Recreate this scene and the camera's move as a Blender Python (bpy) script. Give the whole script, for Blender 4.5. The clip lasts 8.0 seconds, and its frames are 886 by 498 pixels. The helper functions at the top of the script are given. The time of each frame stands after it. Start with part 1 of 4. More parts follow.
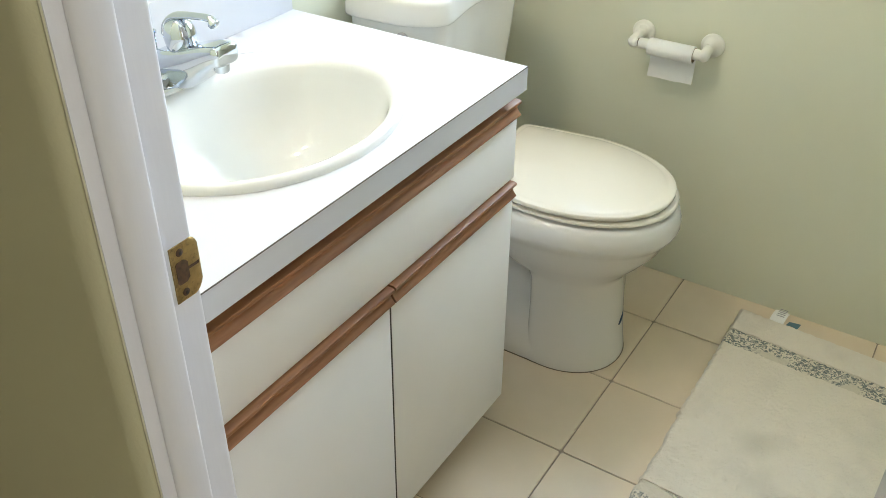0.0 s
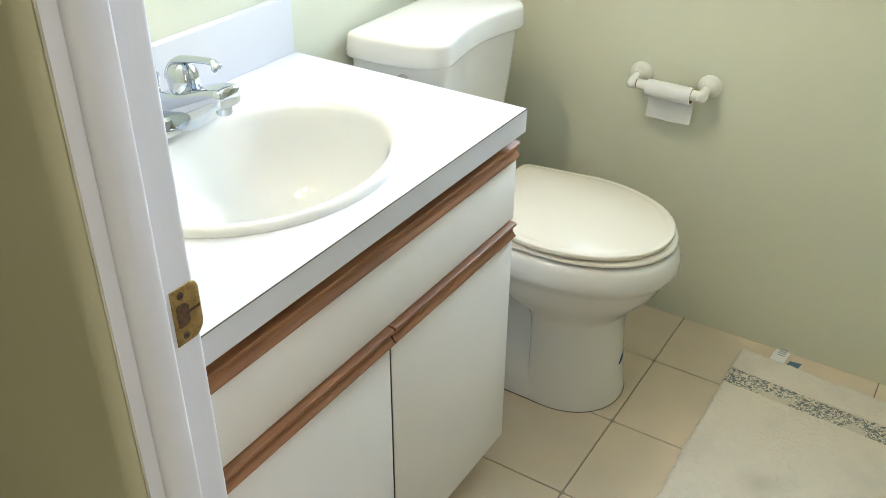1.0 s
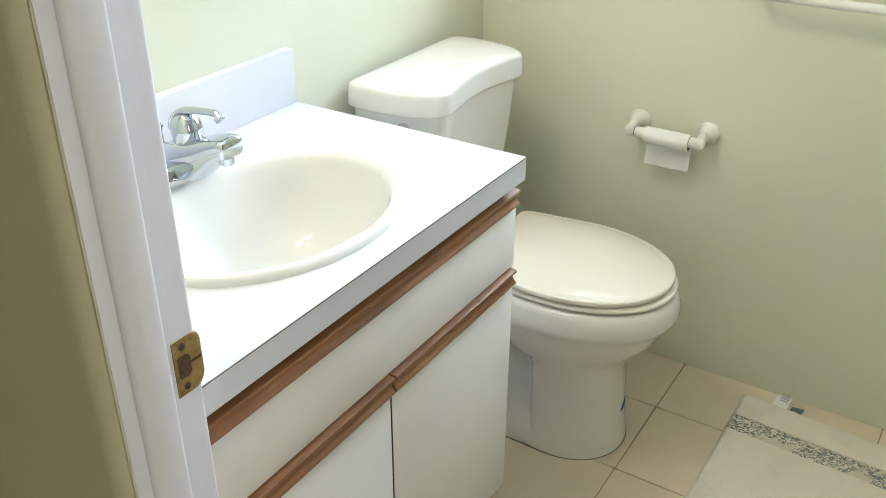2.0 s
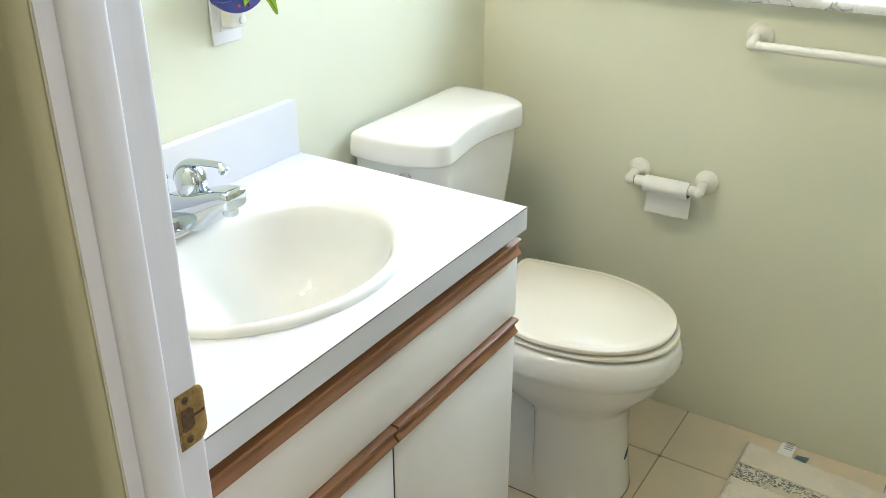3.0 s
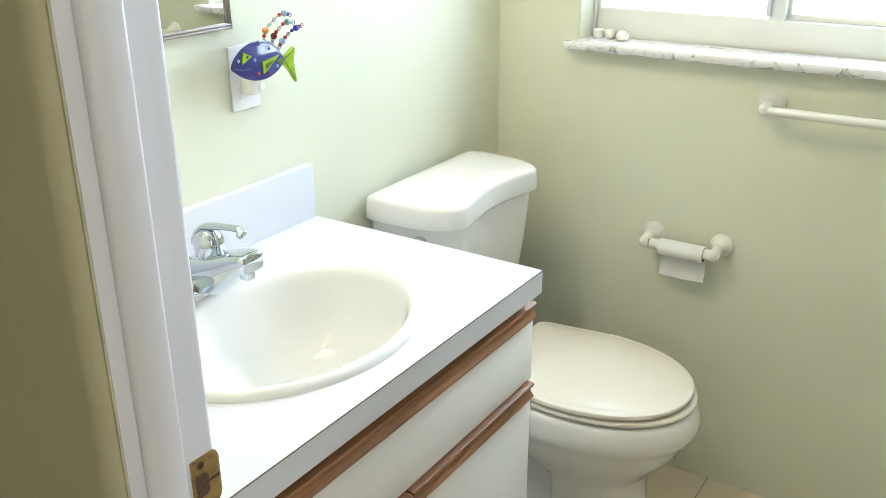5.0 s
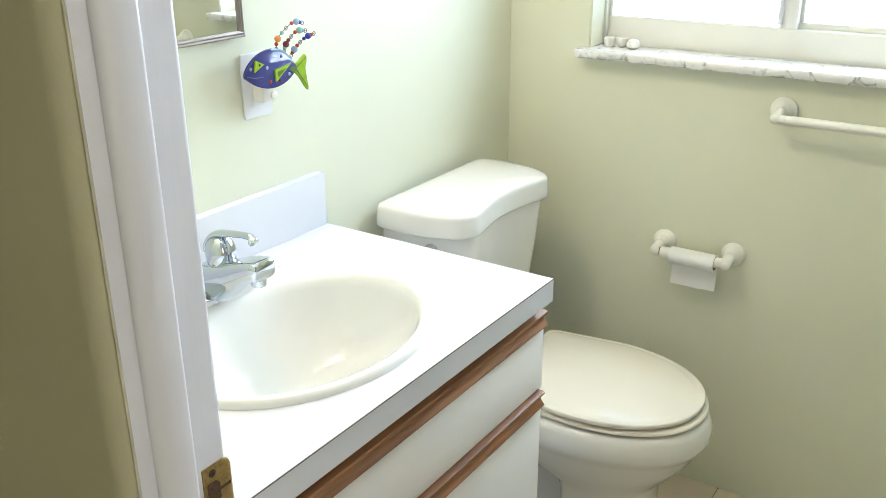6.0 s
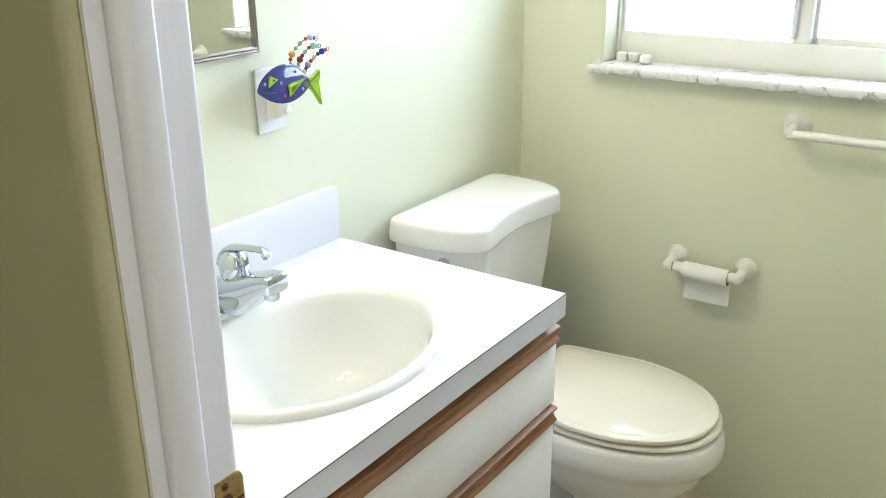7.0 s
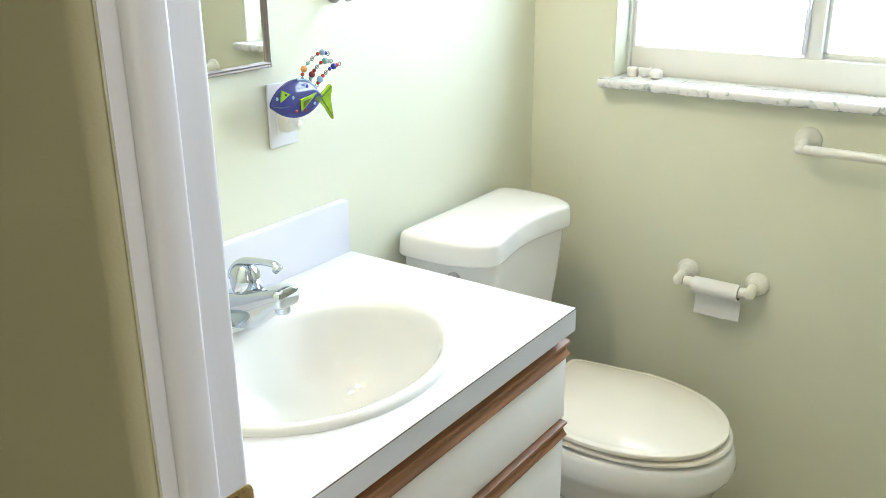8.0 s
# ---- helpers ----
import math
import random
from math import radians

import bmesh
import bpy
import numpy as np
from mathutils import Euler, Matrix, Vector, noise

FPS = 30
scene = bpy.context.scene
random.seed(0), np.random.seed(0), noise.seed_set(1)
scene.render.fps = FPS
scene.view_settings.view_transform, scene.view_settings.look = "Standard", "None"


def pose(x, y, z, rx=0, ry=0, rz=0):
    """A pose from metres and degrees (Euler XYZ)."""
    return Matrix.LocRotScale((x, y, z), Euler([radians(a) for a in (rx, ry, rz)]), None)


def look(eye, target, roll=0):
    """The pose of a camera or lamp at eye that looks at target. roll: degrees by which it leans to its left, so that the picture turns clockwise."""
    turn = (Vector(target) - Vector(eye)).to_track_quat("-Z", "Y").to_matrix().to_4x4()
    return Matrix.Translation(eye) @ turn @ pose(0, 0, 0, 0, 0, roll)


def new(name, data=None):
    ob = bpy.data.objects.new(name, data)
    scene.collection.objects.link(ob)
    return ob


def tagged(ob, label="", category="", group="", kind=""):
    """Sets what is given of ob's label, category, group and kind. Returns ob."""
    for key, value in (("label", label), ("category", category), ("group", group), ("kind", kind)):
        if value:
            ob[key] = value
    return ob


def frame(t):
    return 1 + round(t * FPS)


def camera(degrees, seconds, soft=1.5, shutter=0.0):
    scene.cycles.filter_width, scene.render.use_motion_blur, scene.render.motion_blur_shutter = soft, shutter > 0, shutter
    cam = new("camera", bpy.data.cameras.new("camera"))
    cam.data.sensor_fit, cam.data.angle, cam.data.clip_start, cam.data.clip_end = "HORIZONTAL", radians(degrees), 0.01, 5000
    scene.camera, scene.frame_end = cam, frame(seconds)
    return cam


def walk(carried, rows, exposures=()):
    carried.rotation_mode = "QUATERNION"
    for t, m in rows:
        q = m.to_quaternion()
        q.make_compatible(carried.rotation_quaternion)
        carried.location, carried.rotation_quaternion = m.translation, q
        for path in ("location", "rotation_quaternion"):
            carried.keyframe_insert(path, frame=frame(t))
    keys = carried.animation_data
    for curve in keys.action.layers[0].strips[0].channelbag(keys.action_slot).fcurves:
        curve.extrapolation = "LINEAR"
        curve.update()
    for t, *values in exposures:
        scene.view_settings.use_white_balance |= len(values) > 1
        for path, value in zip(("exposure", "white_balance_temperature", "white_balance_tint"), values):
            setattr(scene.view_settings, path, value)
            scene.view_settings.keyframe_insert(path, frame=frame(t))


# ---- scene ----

cam = camera(52.1, 8.0, soft=0.8)
PATH = [
    (0, (1.13, -1.968, 1.392), (0.245, -0.566, 0.273), 0.4),
    (0.5, (1.131, -1.967, 1.396), (0.234, -0.548, 0.31), 0.4),
    (1, (1.131, -1.968, 1.401), (0.222, -0.531, 0.349), 0.4),
    (1.5, (1.133, -1.969, 1.405), (0.21, -0.513, 0.391), 0.3),
    (3, (1.133, -1.973, 1.42), (0.169, -0.458, 0.538), 0.0),
    (3.5, (1.135, -1.975, 1.424), (0.161, -0.45, 0.573), -0.0),
    (4, (1.134, -1.976, 1.426), (0.15, -0.439, 0.608), -0.1),
    (4.5, (1.134, -1.977, 1.427), (0.135, -0.431, 0.643), -0.2),
    (5, (1.131, -1.977, 1.423), (0.113, -0.431, 0.667), -0.3),
    (6.5, (1.128, -1.979, 1.425), (0.079, -0.441, 0.692), -0.4),
    (7, (1.128, -1.98, 1.425), (0.062, -0.445, 0.713), -0.5),
    (7.5, (1.129, -1.982, 1.429), (0.048, -0.451, 0.731), -0.5),
    (8, (1.129, -1.983, 1.429), (0.04, -0.452, 0.743), -0.5),
]
walk(cam, [(t, look(eye, target, roll)) for t, eye, target, roll in PATH])

# ---- light ----
world = bpy.data.worlds.new("sky")
scene.world = world
world.use_nodes = True
wn = world.node_tree
sky = wn.nodes.new("ShaderNodeTexSky")
sky.sky_type, sky.sun_disc = "NISHITA", False
sky.sun_elevation, sky.sun_rotation = radians(48), radians(150)
wn.nodes["Background"].inputs["Strength"].default_value = 0.10
wn.links.new(sky.outputs[0], wn.nodes["Background"].inputs["Color"])

sun = new("sun", bpy.data.lights.new("sun", "SUN"))
sun.data.energy, sun.data.angle, sun.data.color = 1.2, radians(12), (1.0, 0.96, 0.9)
sun.matrix_world = look((-1.5, -3.0, 5.0), (0, 0, 0))


def area(name, size, power, m, colour):
    lamp = new(name, bpy.data.lights.new(name, "AREA"))
    lamp.data.shape, lamp.data.size, lamp.data.size_y = "RECTANGLE", size[0], size[1]
    lamp.data.energy, lamp.data.color = power, colour
    lamp.matrix_world = m
    return lamp


# sky light in the bathroom window; unseen fill lamp added in the hall
area("window_daylight", (0.80, 0.86), 20, look((0.63, 0.16, 1.58), (0.88, -1.0, 1.88)), (0.635, 0.805, 1.0))
area("hall_fill", (0.9, 1.2), 13.5, look((2.9, -2.1, 1.40), (0.0, -1.9, 0.75)), (1.0, 0.955, 0.85))
scene.view_settings.exposure = 0.18

# ---- materials ----


def nodes_of(name):
    m = bpy.data.materials.new(name)
    m.use_nodes = True
    return m, m.node_tree, m.node_tree.nodes["Principled BSDF"]


def surface(name, colour, rough=0.5, metal=0.0, vary=0.06, scale=6.0, bump=0.1, bump_scale=120.0, fine=None,
            coat=0.0, rough_vary=0.08, stretch=(1, 1, 1), per_object=0.0, spec=0.5):
    """A painted, glazed or plain surface: two scales of colour variation, uneven gloss and fine relief."""
    m, nt, b = nodes_of(name)
    N, L = nt.nodes.new, nt.links.new
    co = N("ShaderNodeTexCoord")
    mp = N("ShaderNodeMapping")
    mp.inputs["Scale"].default_value = stretch
    L(co.outputs["Object"], mp.inputs["Vector"])
    big = N("ShaderNodeTexNoise")
    big.inputs["Scale"].default_value, big.inputs["Detail"].default_value = scale, 4
    L(mp.outputs[0], big.inputs["Vector"])
    small = N("ShaderNodeTexNoise")
    small.inputs["Scale"].default_value, small.inputs["Detail"].default_value = bump_scale, 3
    L(mp.outputs[0], small.inputs["Vector"])
    mix = N("ShaderNodeMix")
    mix.data_type = "RGBA"
    dark = tuple(c * (1 - vary) for c in colour)
    light = tuple(min(1, c * (1 + vary)) for c in colour)
    mix.inputs["A"].default_value, mix.inputs["B"].default_value = (*dark, 1), (*light, 1)
    ramp = N("ShaderNodeMapRange")
    ramp.inputs["From Min"].default_value, ramp.inputs["From Max"].default_value = 0.3, 0.7
    L(big.outputs["Fac"], ramp.inputs["Value"])
    L(ramp.outputs[0], mix.inputs["Factor"])
    out = mix.outputs["Result"]
    if fine:
        mix2 = N("ShaderNodeMix")
        mix2.data_type = "RGBA"
        mix2.inputs["B"].default_value = (*fine, 1)
        r2 = N("ShaderNodeMapRange")
        r2.inputs["From Min"].default_value, r2.inputs["From Max"].default_value = 0.55, 0.72
        r2.inputs["To Max"].default_value = 0.6
        L(small.outputs["Fac"], r2.inputs["Value"])
        L(r2.outputs[0], mix2.inputs["Factor"])
        L(out, mix2.inputs["A"])
        out = mix2.outputs["Result"]
    if per_object:
        info = N("ShaderNodeObjectInfo")
        hs = N("ShaderNodeHueSaturation")
        r3 = N("ShaderNodeMapRange")
        r3.inputs["To Min"].default_value, r3.inputs["To Max"].default_value = 1 - per_object, 1 + per_object
        L(info.outputs["Random"], r3.inputs["Value"])
        L(r3.outputs[0], hs.inputs["Value"])
        L(out, hs.inputs["Color"])
        out = hs.outputs["Color"]
    L(out, b.inputs["Base Color"])
    rr = N("ShaderNodeMapRange")
    rr.inputs["To Min"].default_value = max(0.02, rough - rough_vary)
    rr.inputs["To Max"].default_value = min(1, rough + rough_vary)
    L(big.outputs["Fac"], rr.inputs["Value"])
    L(rr.outputs[0], b.inputs["Roughness"])
    b.inputs["Metallic"].default_value = metal
    b.inputs["Specular IOR Level"].default_value = spec
    b.inputs["Coat Weight"].default_value = coat
    b.inputs["Coat Roughness"].default_value = 0.05
    if bump:
        bp = N("ShaderNodeBump")
        bp.inputs["Strength"].default_value, bp.inputs["Distance"].default_value = bump, 0.002
        L(small.outputs["Fac"], bp.inputs["Height"])
        L(bp.outputs[0], b.inputs["Normal"])
    return m


WALL = surface("green_wall_paint", (0.712, 0.713, 0.572), 0.55, vary=0.02, scale=3.0, bump=0.05, bump_scale=260)
CEIL = surface("ceiling_paint", (0.86, 0.86, 0.85), 0.8, vary=0.02, bump=0.2, bump_scale=150)
TRIM = surface("white_trim_paint", (0.67, 0.67, 0.72), 0.38, vary=0.02, scale=9, bump=0.12, bump_scale=70, stretch=(1, 1, 0.15))
# wall paint taken darker: the dim hall's shade is put into this olive
HALLWALL = surface("olive_hall_shade", (0.545, 0.52, 0.365), 0.6, vary=0.03, scale=3.0, bump=0.12, bump_scale=260)
LAMINATE = surface("white_laminate", (0.665, 0.668, 0.705), 0.34, vary=0.004, scale=4, bump=0.03, bump_scale=500, rough_vary=0.015)
CABINET = surface("cabinet_laminate", (0.86, 0.84, 0.815), 0.42, vary=0.02, scale=5, bump=0.06, bump_scale=400)
# one dark colour for the laminate seam and for shade in cabinet gaps
SEAM = surface("dark_seam_and_gap_shade", (0.115, 0.100, 0.090), 0.6, vary=0.2, scale=40, bump=0)
PORCELAIN = surface("white_porcelain", (0.775, 0.752, 0.705), 0.07, vary=0.012, scale=3, bump=0, rough_vary=0.03, coat=0.3)
BISCUIT = surface("ivory_porcelain", (0.785, 0.785, 0.762), 0.06, vary=0.015, scale=4, bump=0, rough_vary=0.02)
SEATP = surface("toilet_seat_enamel", (0.79, 0.735, 0.63), 0.07, vary=0.015, scale=5, bump=0, rough_vary=0.02, spec=0.2)
CHROME = surface("chrome", (0.60, 0.65, 0.72), 0.04, metal=1.0, vary=0.02, scale=10, bump=0, rough_vary=0.03)
STEEL = surface("brushed_steel", (0.40, 0.37, 0.37), 0.30, metal=1.0, vary=0.04, scale=20, bump=0.0)
BRASS = surface("aged_brass", (0.46, 0.32, 0.13), 0.38, metal=0.9, vary=0.25, scale=60, bump=0.15, bump_scale=300, fine=(0.16, 0.11, 0.06))
DARKHOLE = surface("dark_recess", (0.03, 0.025, 0.02), 0.8, vary=0.2, scale=80, bump=0)
HOLEWOOD = surface("brown_wood_and_hole_shade", (0.085, 0.045, 0.022), 0.7, vary=0.4, scale=200, bump=0.1)
TILE = surface("beige_ceramic_tile", (0.665, 0.553, 0.405), 0.30, vary=0.03, scale=9, bump=0.04, bump_scale=160, per_object=0.03, rough_vary=0.03)
GROUT = surface("grey_brown_grout", (0.33, 0.275, 0.215), 0.9, vary=0.2, scale=30, bump=0.4, bump_scale=400)
WHITEPLASTIC = surface("white_ceramic_fitting", (0.80, 0.78, 0.72), 0.30, vary=0.02, scale=20, bump=0.03)
PLATEP = surface("white_plastic_plate", (0.78, 0.78, 0.80), 0.35, vary=0.02, scale=20, bump=0.02)
PAPER = surface("toilet_paper", (0.82, 0.81, 0.79), 0.9, vary=0.02, scale=40, bump=0.3, bump_scale=500)
# door tone, set darker than the white trim
DOORPAINT = surface("taupe_door_tone", (0.38, 0.355, 0.33), 0.5, vary=0.04, scale=6, bump=0.1)
CARD = surface("brown_cardboard", (0.30, 0.22, 0.15), 0.9, vary=0.1, scale=60, bump=0.2)
WINFRAME = surface("white_window_vinyl", (0.78, 0.77, 0.72), 0.4, vary=0.03, scale=8, bump=0.05)
DARKJOINT = surface("dark_joint_and_gap_shade", (0.17, 0.14, 0.105), 0.9, vary=0.3, scale=30, bump=0.2)
CAULK = surface("dull_olive_caulk", (0.52, 0.49, 0.38), 0.8, vary=0.2, scale=25, bump=0.3, bump_scale=120)
SHELL = surface("white_shell", (0.80, 0.78, 0.73), 0.5, vary=0.06, scale=60, bump=0.3, bump_scale=250)


def wood():
    m, nt, b = nodes_of("oak_stained_reddish")
    N, L = nt.nodes.new, nt.links.new
    co = N("ShaderNodeTexCoord")
    mp = N("ShaderNodeMapping")
    mp.inputs["Scale"].default_value = (60, 3, 60)
    L(co.outputs["Object"], mp.inputs["Vector"])
    n = N("ShaderNodeTexNoise")
    n.inputs["Scale"].default_value, n.inputs["Detail"].default_value, n.inputs["Distortion"].default_value = 1.6, 6, 0.6
    L(mp.outputs[0], n.inputs["Vector"])
    r = N("ShaderNodeValToRGB")
    r.color_ramp.elements[0].position, r.color_ramp.elements[0].color = 0.22, (0.17, 0.068, 0.026, 1)
    r.color_ramp.elements[1].position, r.color_ramp.elements[1].color = 0.80, (0.41, 0.185, 0.078, 1)
    L(n.outputs["Fac"], r.inputs[0])
    L(r.outputs[0], b.inputs["Base Color"])
    b.inputs["Roughness"].default_value = 0.44
    bp = N("ShaderNodeBump")
    bp.inputs["Strength"].default_value, bp.inputs["Distance"].default_value = 0.15, 0.001
    L(n.outputs["Fac"], bp.inputs["Height"])
    L(bp.outputs[0], b.inputs["Normal"])
    return m


WOOD = wood()


def marble():
    m, nt, b = nodes_of("grey_veined_marble")
    N, L = nt.nodes.new, nt.links.new
    co = N("ShaderNodeTexCoord")
    n = N("ShaderNodeTexNoise")
    n.inputs["Scale"].default_value, n.inputs["Detail"].default_value, n.inputs["Distortion"].default_value = 34, 9, 1.4
    L(co.outputs["Object"], n.inputs["Vector"])
    r = N("ShaderNodeValToRGB")
    e = r.color_ramp.elements
    e[0].position, e[0].color = 0.33, (0.36, 0.385, 0.36, 1)
    e[1].position, e[1].color = 0.47, (0.80, 0.785, 0.79, 1)
    mid = e.new(0.42)
    mid.color = (0.70, 0.71, 0.70, 1)
    L(n.outputs["Fac"], r.inputs[0])
    L(r.outputs[0], b.inputs["Base Color"])
    b.inputs["Roughness"].default_value = 0.22
    return m


MARBLE = marble()


def mirror_glass():
    m, nt, b = nodes_of("mirror_silver")
    b.inputs["Base Color"].default_value = (0.86, 0.88, 0.86, 1)
    b.inputs["Metallic"].default_value, b.inputs["Roughness"].default_value = 1.0, 0.015
    return m


MIRROR = mirror_glass()


def clear_glass(name, colour=(1, 1, 1), rough=0.02):
    m, nt, b = nodes_of(name)
    b.inputs["Base Color"].default_value = (*colour, 1)
    b.inputs["Roughness"].default_value = rough
    b.inputs["Transmission Weight"].default_value = 1.0
    b.inputs["IOR"].default_value = 1.45
    return m


PANE = clear_glass("window_glass")


def stained(name, colour, rough=0.12, trans=0.25):
    m, nt, b = nodes_of(name)
    N, L = nt.nodes.new, nt.links.new
    co = N("ShaderNodeTexCoord")
    n = N("ShaderNodeTexNoise")
    n.inputs["Scale"].default_value = 70
    L(co.outputs["Object"], n.inputs["Vector"])
    mix = N("ShaderNodeMix")
    mix.data_type = "RGBA"
    mix.inputs["A"].default_value = (*(c * 0.75 for c in colour), 1)
    mix.inputs["B"].default_value = (*(min(1, c * 1.25) for c in colour), 1)
    L(n.outputs["Fac"], mix.inputs["Factor"])
    L(mix.outputs["Result"], b.inputs["Base Color"])
    b.inputs["Roughness"].default_value = rough
    b.inputs["Transmission Weight"].default_value = trans
    return m


BLUEGLASS = stained("blue_fused_glass", (0.06, 0.065, 0.26), 0.08, 0.4)
LIMEGLASS = stained("lime_fused_glass", (0.32, 0.52, 0.03))
MOSSTINT = stained("moss_green_glass_and_shade", (0.16, 0.24, 0.05))
REDGLASS = stained("red_glass", (0.50, 0.03, 0.02))
ORANGEGLASS = stained("orange_glass", (0.75, 0.30, 0.06))
SKYGLASS = stained("pale_blue_glass", (0.30, 0.45, 0.62))
COBALT = stained("cobalt_glass", (0.03, 0.05, 0.40))
SEAGLASS = stained("sea_green_glass", (0.25, 0.50, 0.40))
MAROON = stained("maroon_glass", (0.22, 0.02, 0.03))
WIRE = surface("dark_wire", (0.12, 0.11, 0.12), 0.35, metal=1.0, vary=0.1, bump=0)
NAVY = surface("navy_print", (0.03, 0.07, 0.13), 0.6, vary=0.1, bump=0)
GREYPRINT = surface("grey_print", (0.42, 0.42, 0.42), 0.8, vary=0.2, scale=300, bump=0)
TEALPRINT = surface("teal_print", (0.10, 0.19, 0.23), 0.7, vary=0.1, bump=0)


STAIN = (0.995, -0.478, 0.017)   # a grey scuff in the mat


def pile(name, base, speck=None):
    """Cotton terry: loops as fine relief, matted patches, and a woven speckle where the band is."""
    m, nt, b = nodes_of(name)
    N, L = nt.nodes.new, nt.links.new
    co = N("ShaderNodeTexCoord")
    big = N("ShaderNodeTexNoise")
    big.inputs["Scale"].default_value, big.inputs["Detail"].default_value = 9, 5
    L(co.outputs["Object"], big.inputs["Vector"])
    mix = N("ShaderNodeMix")
    mix.data_type = "RGBA"
    mix.inputs["A"].default_value = (*(c * 0.90 for c in base), 1)
    mix.inputs["B"].default_value = (*base, 1)
    mr = N("ShaderNodeMapRange")
    mr.inputs["From Min"].default_value, mr.inputs["From Max"].default_value = 0.28, 0.5
    L(big.outputs["Fac"], mr.inputs["Value"])
    L(mr.outputs[0], mix.inputs["Factor"])
    out = mix.outputs["Result"]
    if not speck:
        far = N("ShaderNodeVectorMath")
        far.operation = "DISTANCE"
        far.inputs[1].default_value = STAIN
        wob = N("ShaderNodeVectorMath")
        wob.operation = "MULTIPLY_ADD"
        wob.inputs[1].default_value = (0.05, 0.05, 0.0)
        L(big.outputs["Color"], wob.inputs[0])
        L(co.outputs["Object"], wob.inputs[2])
        L(wob.outputs[0], far.inputs[0])
        fade = N("ShaderNodeMapRange")
        fade.inputs["From Min"].default_value, fade.inputs["From Max"].default_value = 0.006, 0.055
        fade.inputs["To Min"].default_value, fade.inputs["To Max"].default_value = 0.30, 0.0
        L(far.outputs["Value"], fade.inputs["Value"])
        soil = N("ShaderNodeMix")
        soil.data_type = "RGBA"
        soil.inputs["B"].default_value = (0.33, 0.30, 0.24, 1)
        L(out, soil.inputs["A"])
        L(fade.outputs[0], soil.inputs["Factor"])
        out = soil.outputs["Result"]
    v = N("ShaderNodeTexVoronoi")
    v.inputs["Scale"].default_value = 265
    L(co.outputs["Object"], v.inputs["Vector"])
    if speck:
        # every knot is dark, grey or pale; plain ground shows through in patches
        sep = N("ShaderNodeSeparateColor")
        L(v.outputs["Color"], sep.inputs[0])
        knots = N("ShaderNodeValToRGB")
        knots.color_ramp.interpolation = "CONSTANT"
        ce = knots.color_ramp.elements
        ce[0].position, ce[0].color = 0.0, (*speck, 1)
        ce[1].position, ce[1].color = 0.58, (*(c * 1.08 for c in base), 1)
        grey = ce.new(0.33)
        grey.color = (*(0.5 * c + 0.45 * d for c, d in zip(base, speck)), 1)
        L(sep.outputs[0], knots.inputs[0])
        n2 = N("ShaderNodeTexNoise")
        n2.inputs["Scale"].default_value, n2.inputs["Detail"].default_value = 17, 1
        L(co.outputs["Object"], n2.inputs["Vector"])
        r2 = N("ShaderNodeMapRange")
        r2.inputs["From Min"].default_value, r2.inputs["From Max"].default_value = 0.40, 0.46
        L(n2.outputs["Fac"], r2.inputs["Value"])
        m2 = N("ShaderNodeMix")
        m2.data_type = "RGBA"
        L(out, m2.inputs["A"])
        L(knots.outputs[0], m2.inputs["B"])
        L(r2.outputs[0], m2.inputs["Factor"])
        out = m2.outputs["Result"]
    L(out, b.inputs["Base Color"])
    b.inputs["Roughness"].default_value = 0.95
    b.inputs["Sheen Weight"].default_value = 0.3
    bp = N("ShaderNodeBump")
    bp.inputs["Strength"].default_value, bp.inputs["Distance"].default_value = 0.28, 0.004
    L(v.outputs["Distance"], bp.inputs["Height"])
    L(bp.outputs[0], b.inputs["Normal"])
    return m


MATPILE = pile("cream_cotton_pile", (0.73, 0.668, 0.565))
MATBAND = pile("cream_band_blue_grey_specks", (0.62, 0.565, 0.46), (0.16, 0.18, 0.17))


def glow(name, colour, strength):
    m = bpy.data.materials.new(name)
    m.use_nodes = True
    nt = m.node_tree
    nt.nodes.clear()
    e, o = nt.nodes.new("ShaderNodeEmission"), nt.nodes.new("ShaderNodeOutputMaterial")
    e.inputs[0].default_value, e.inputs[1].default_value = (*colour, 1), strength
    nt.links.new(e.outputs[0], o.inputs[0])
    return m


# ---- mesh helpers ----


def link(name, bm, material, parent=None, label="", smooth=40):
    """One bmesh as one mesh object; sharp where faces meet at more than that many degrees."""
    bmesh.ops.recalc_face_normals(bm, faces=bm.faces)
    for e in bm.edges:
        e.smooth = len(e.link_faces) == 2 and e.calc_face_angle(0) < radians(smooth)
    for f in bm.faces:
        f.smooth = True
    me = bpy.data.meshes.new(name)
    bm.to_mesh(me)
    bm.free()
    me.materials.append(material)
    ob = new(name, me)
    if parent is not None:
        ob.parent = parent
        ob.matrix_parent_inverse = Matrix.Translation(-parent.location) if parent.type == "EMPTY" else Matrix()
    if label:
        tagged(ob, label)
    return ob


def part(name, bm, material, parent, label="", smooth=40):
    return link(name, bm, material, parent, label, smooth)


def thing(name, at, label, category, group="", kind=""):
    ob = new(name)
    ob.location = at
    ob.empty_display_size = 0.05
    return tagged(ob, label, category, group, kind)


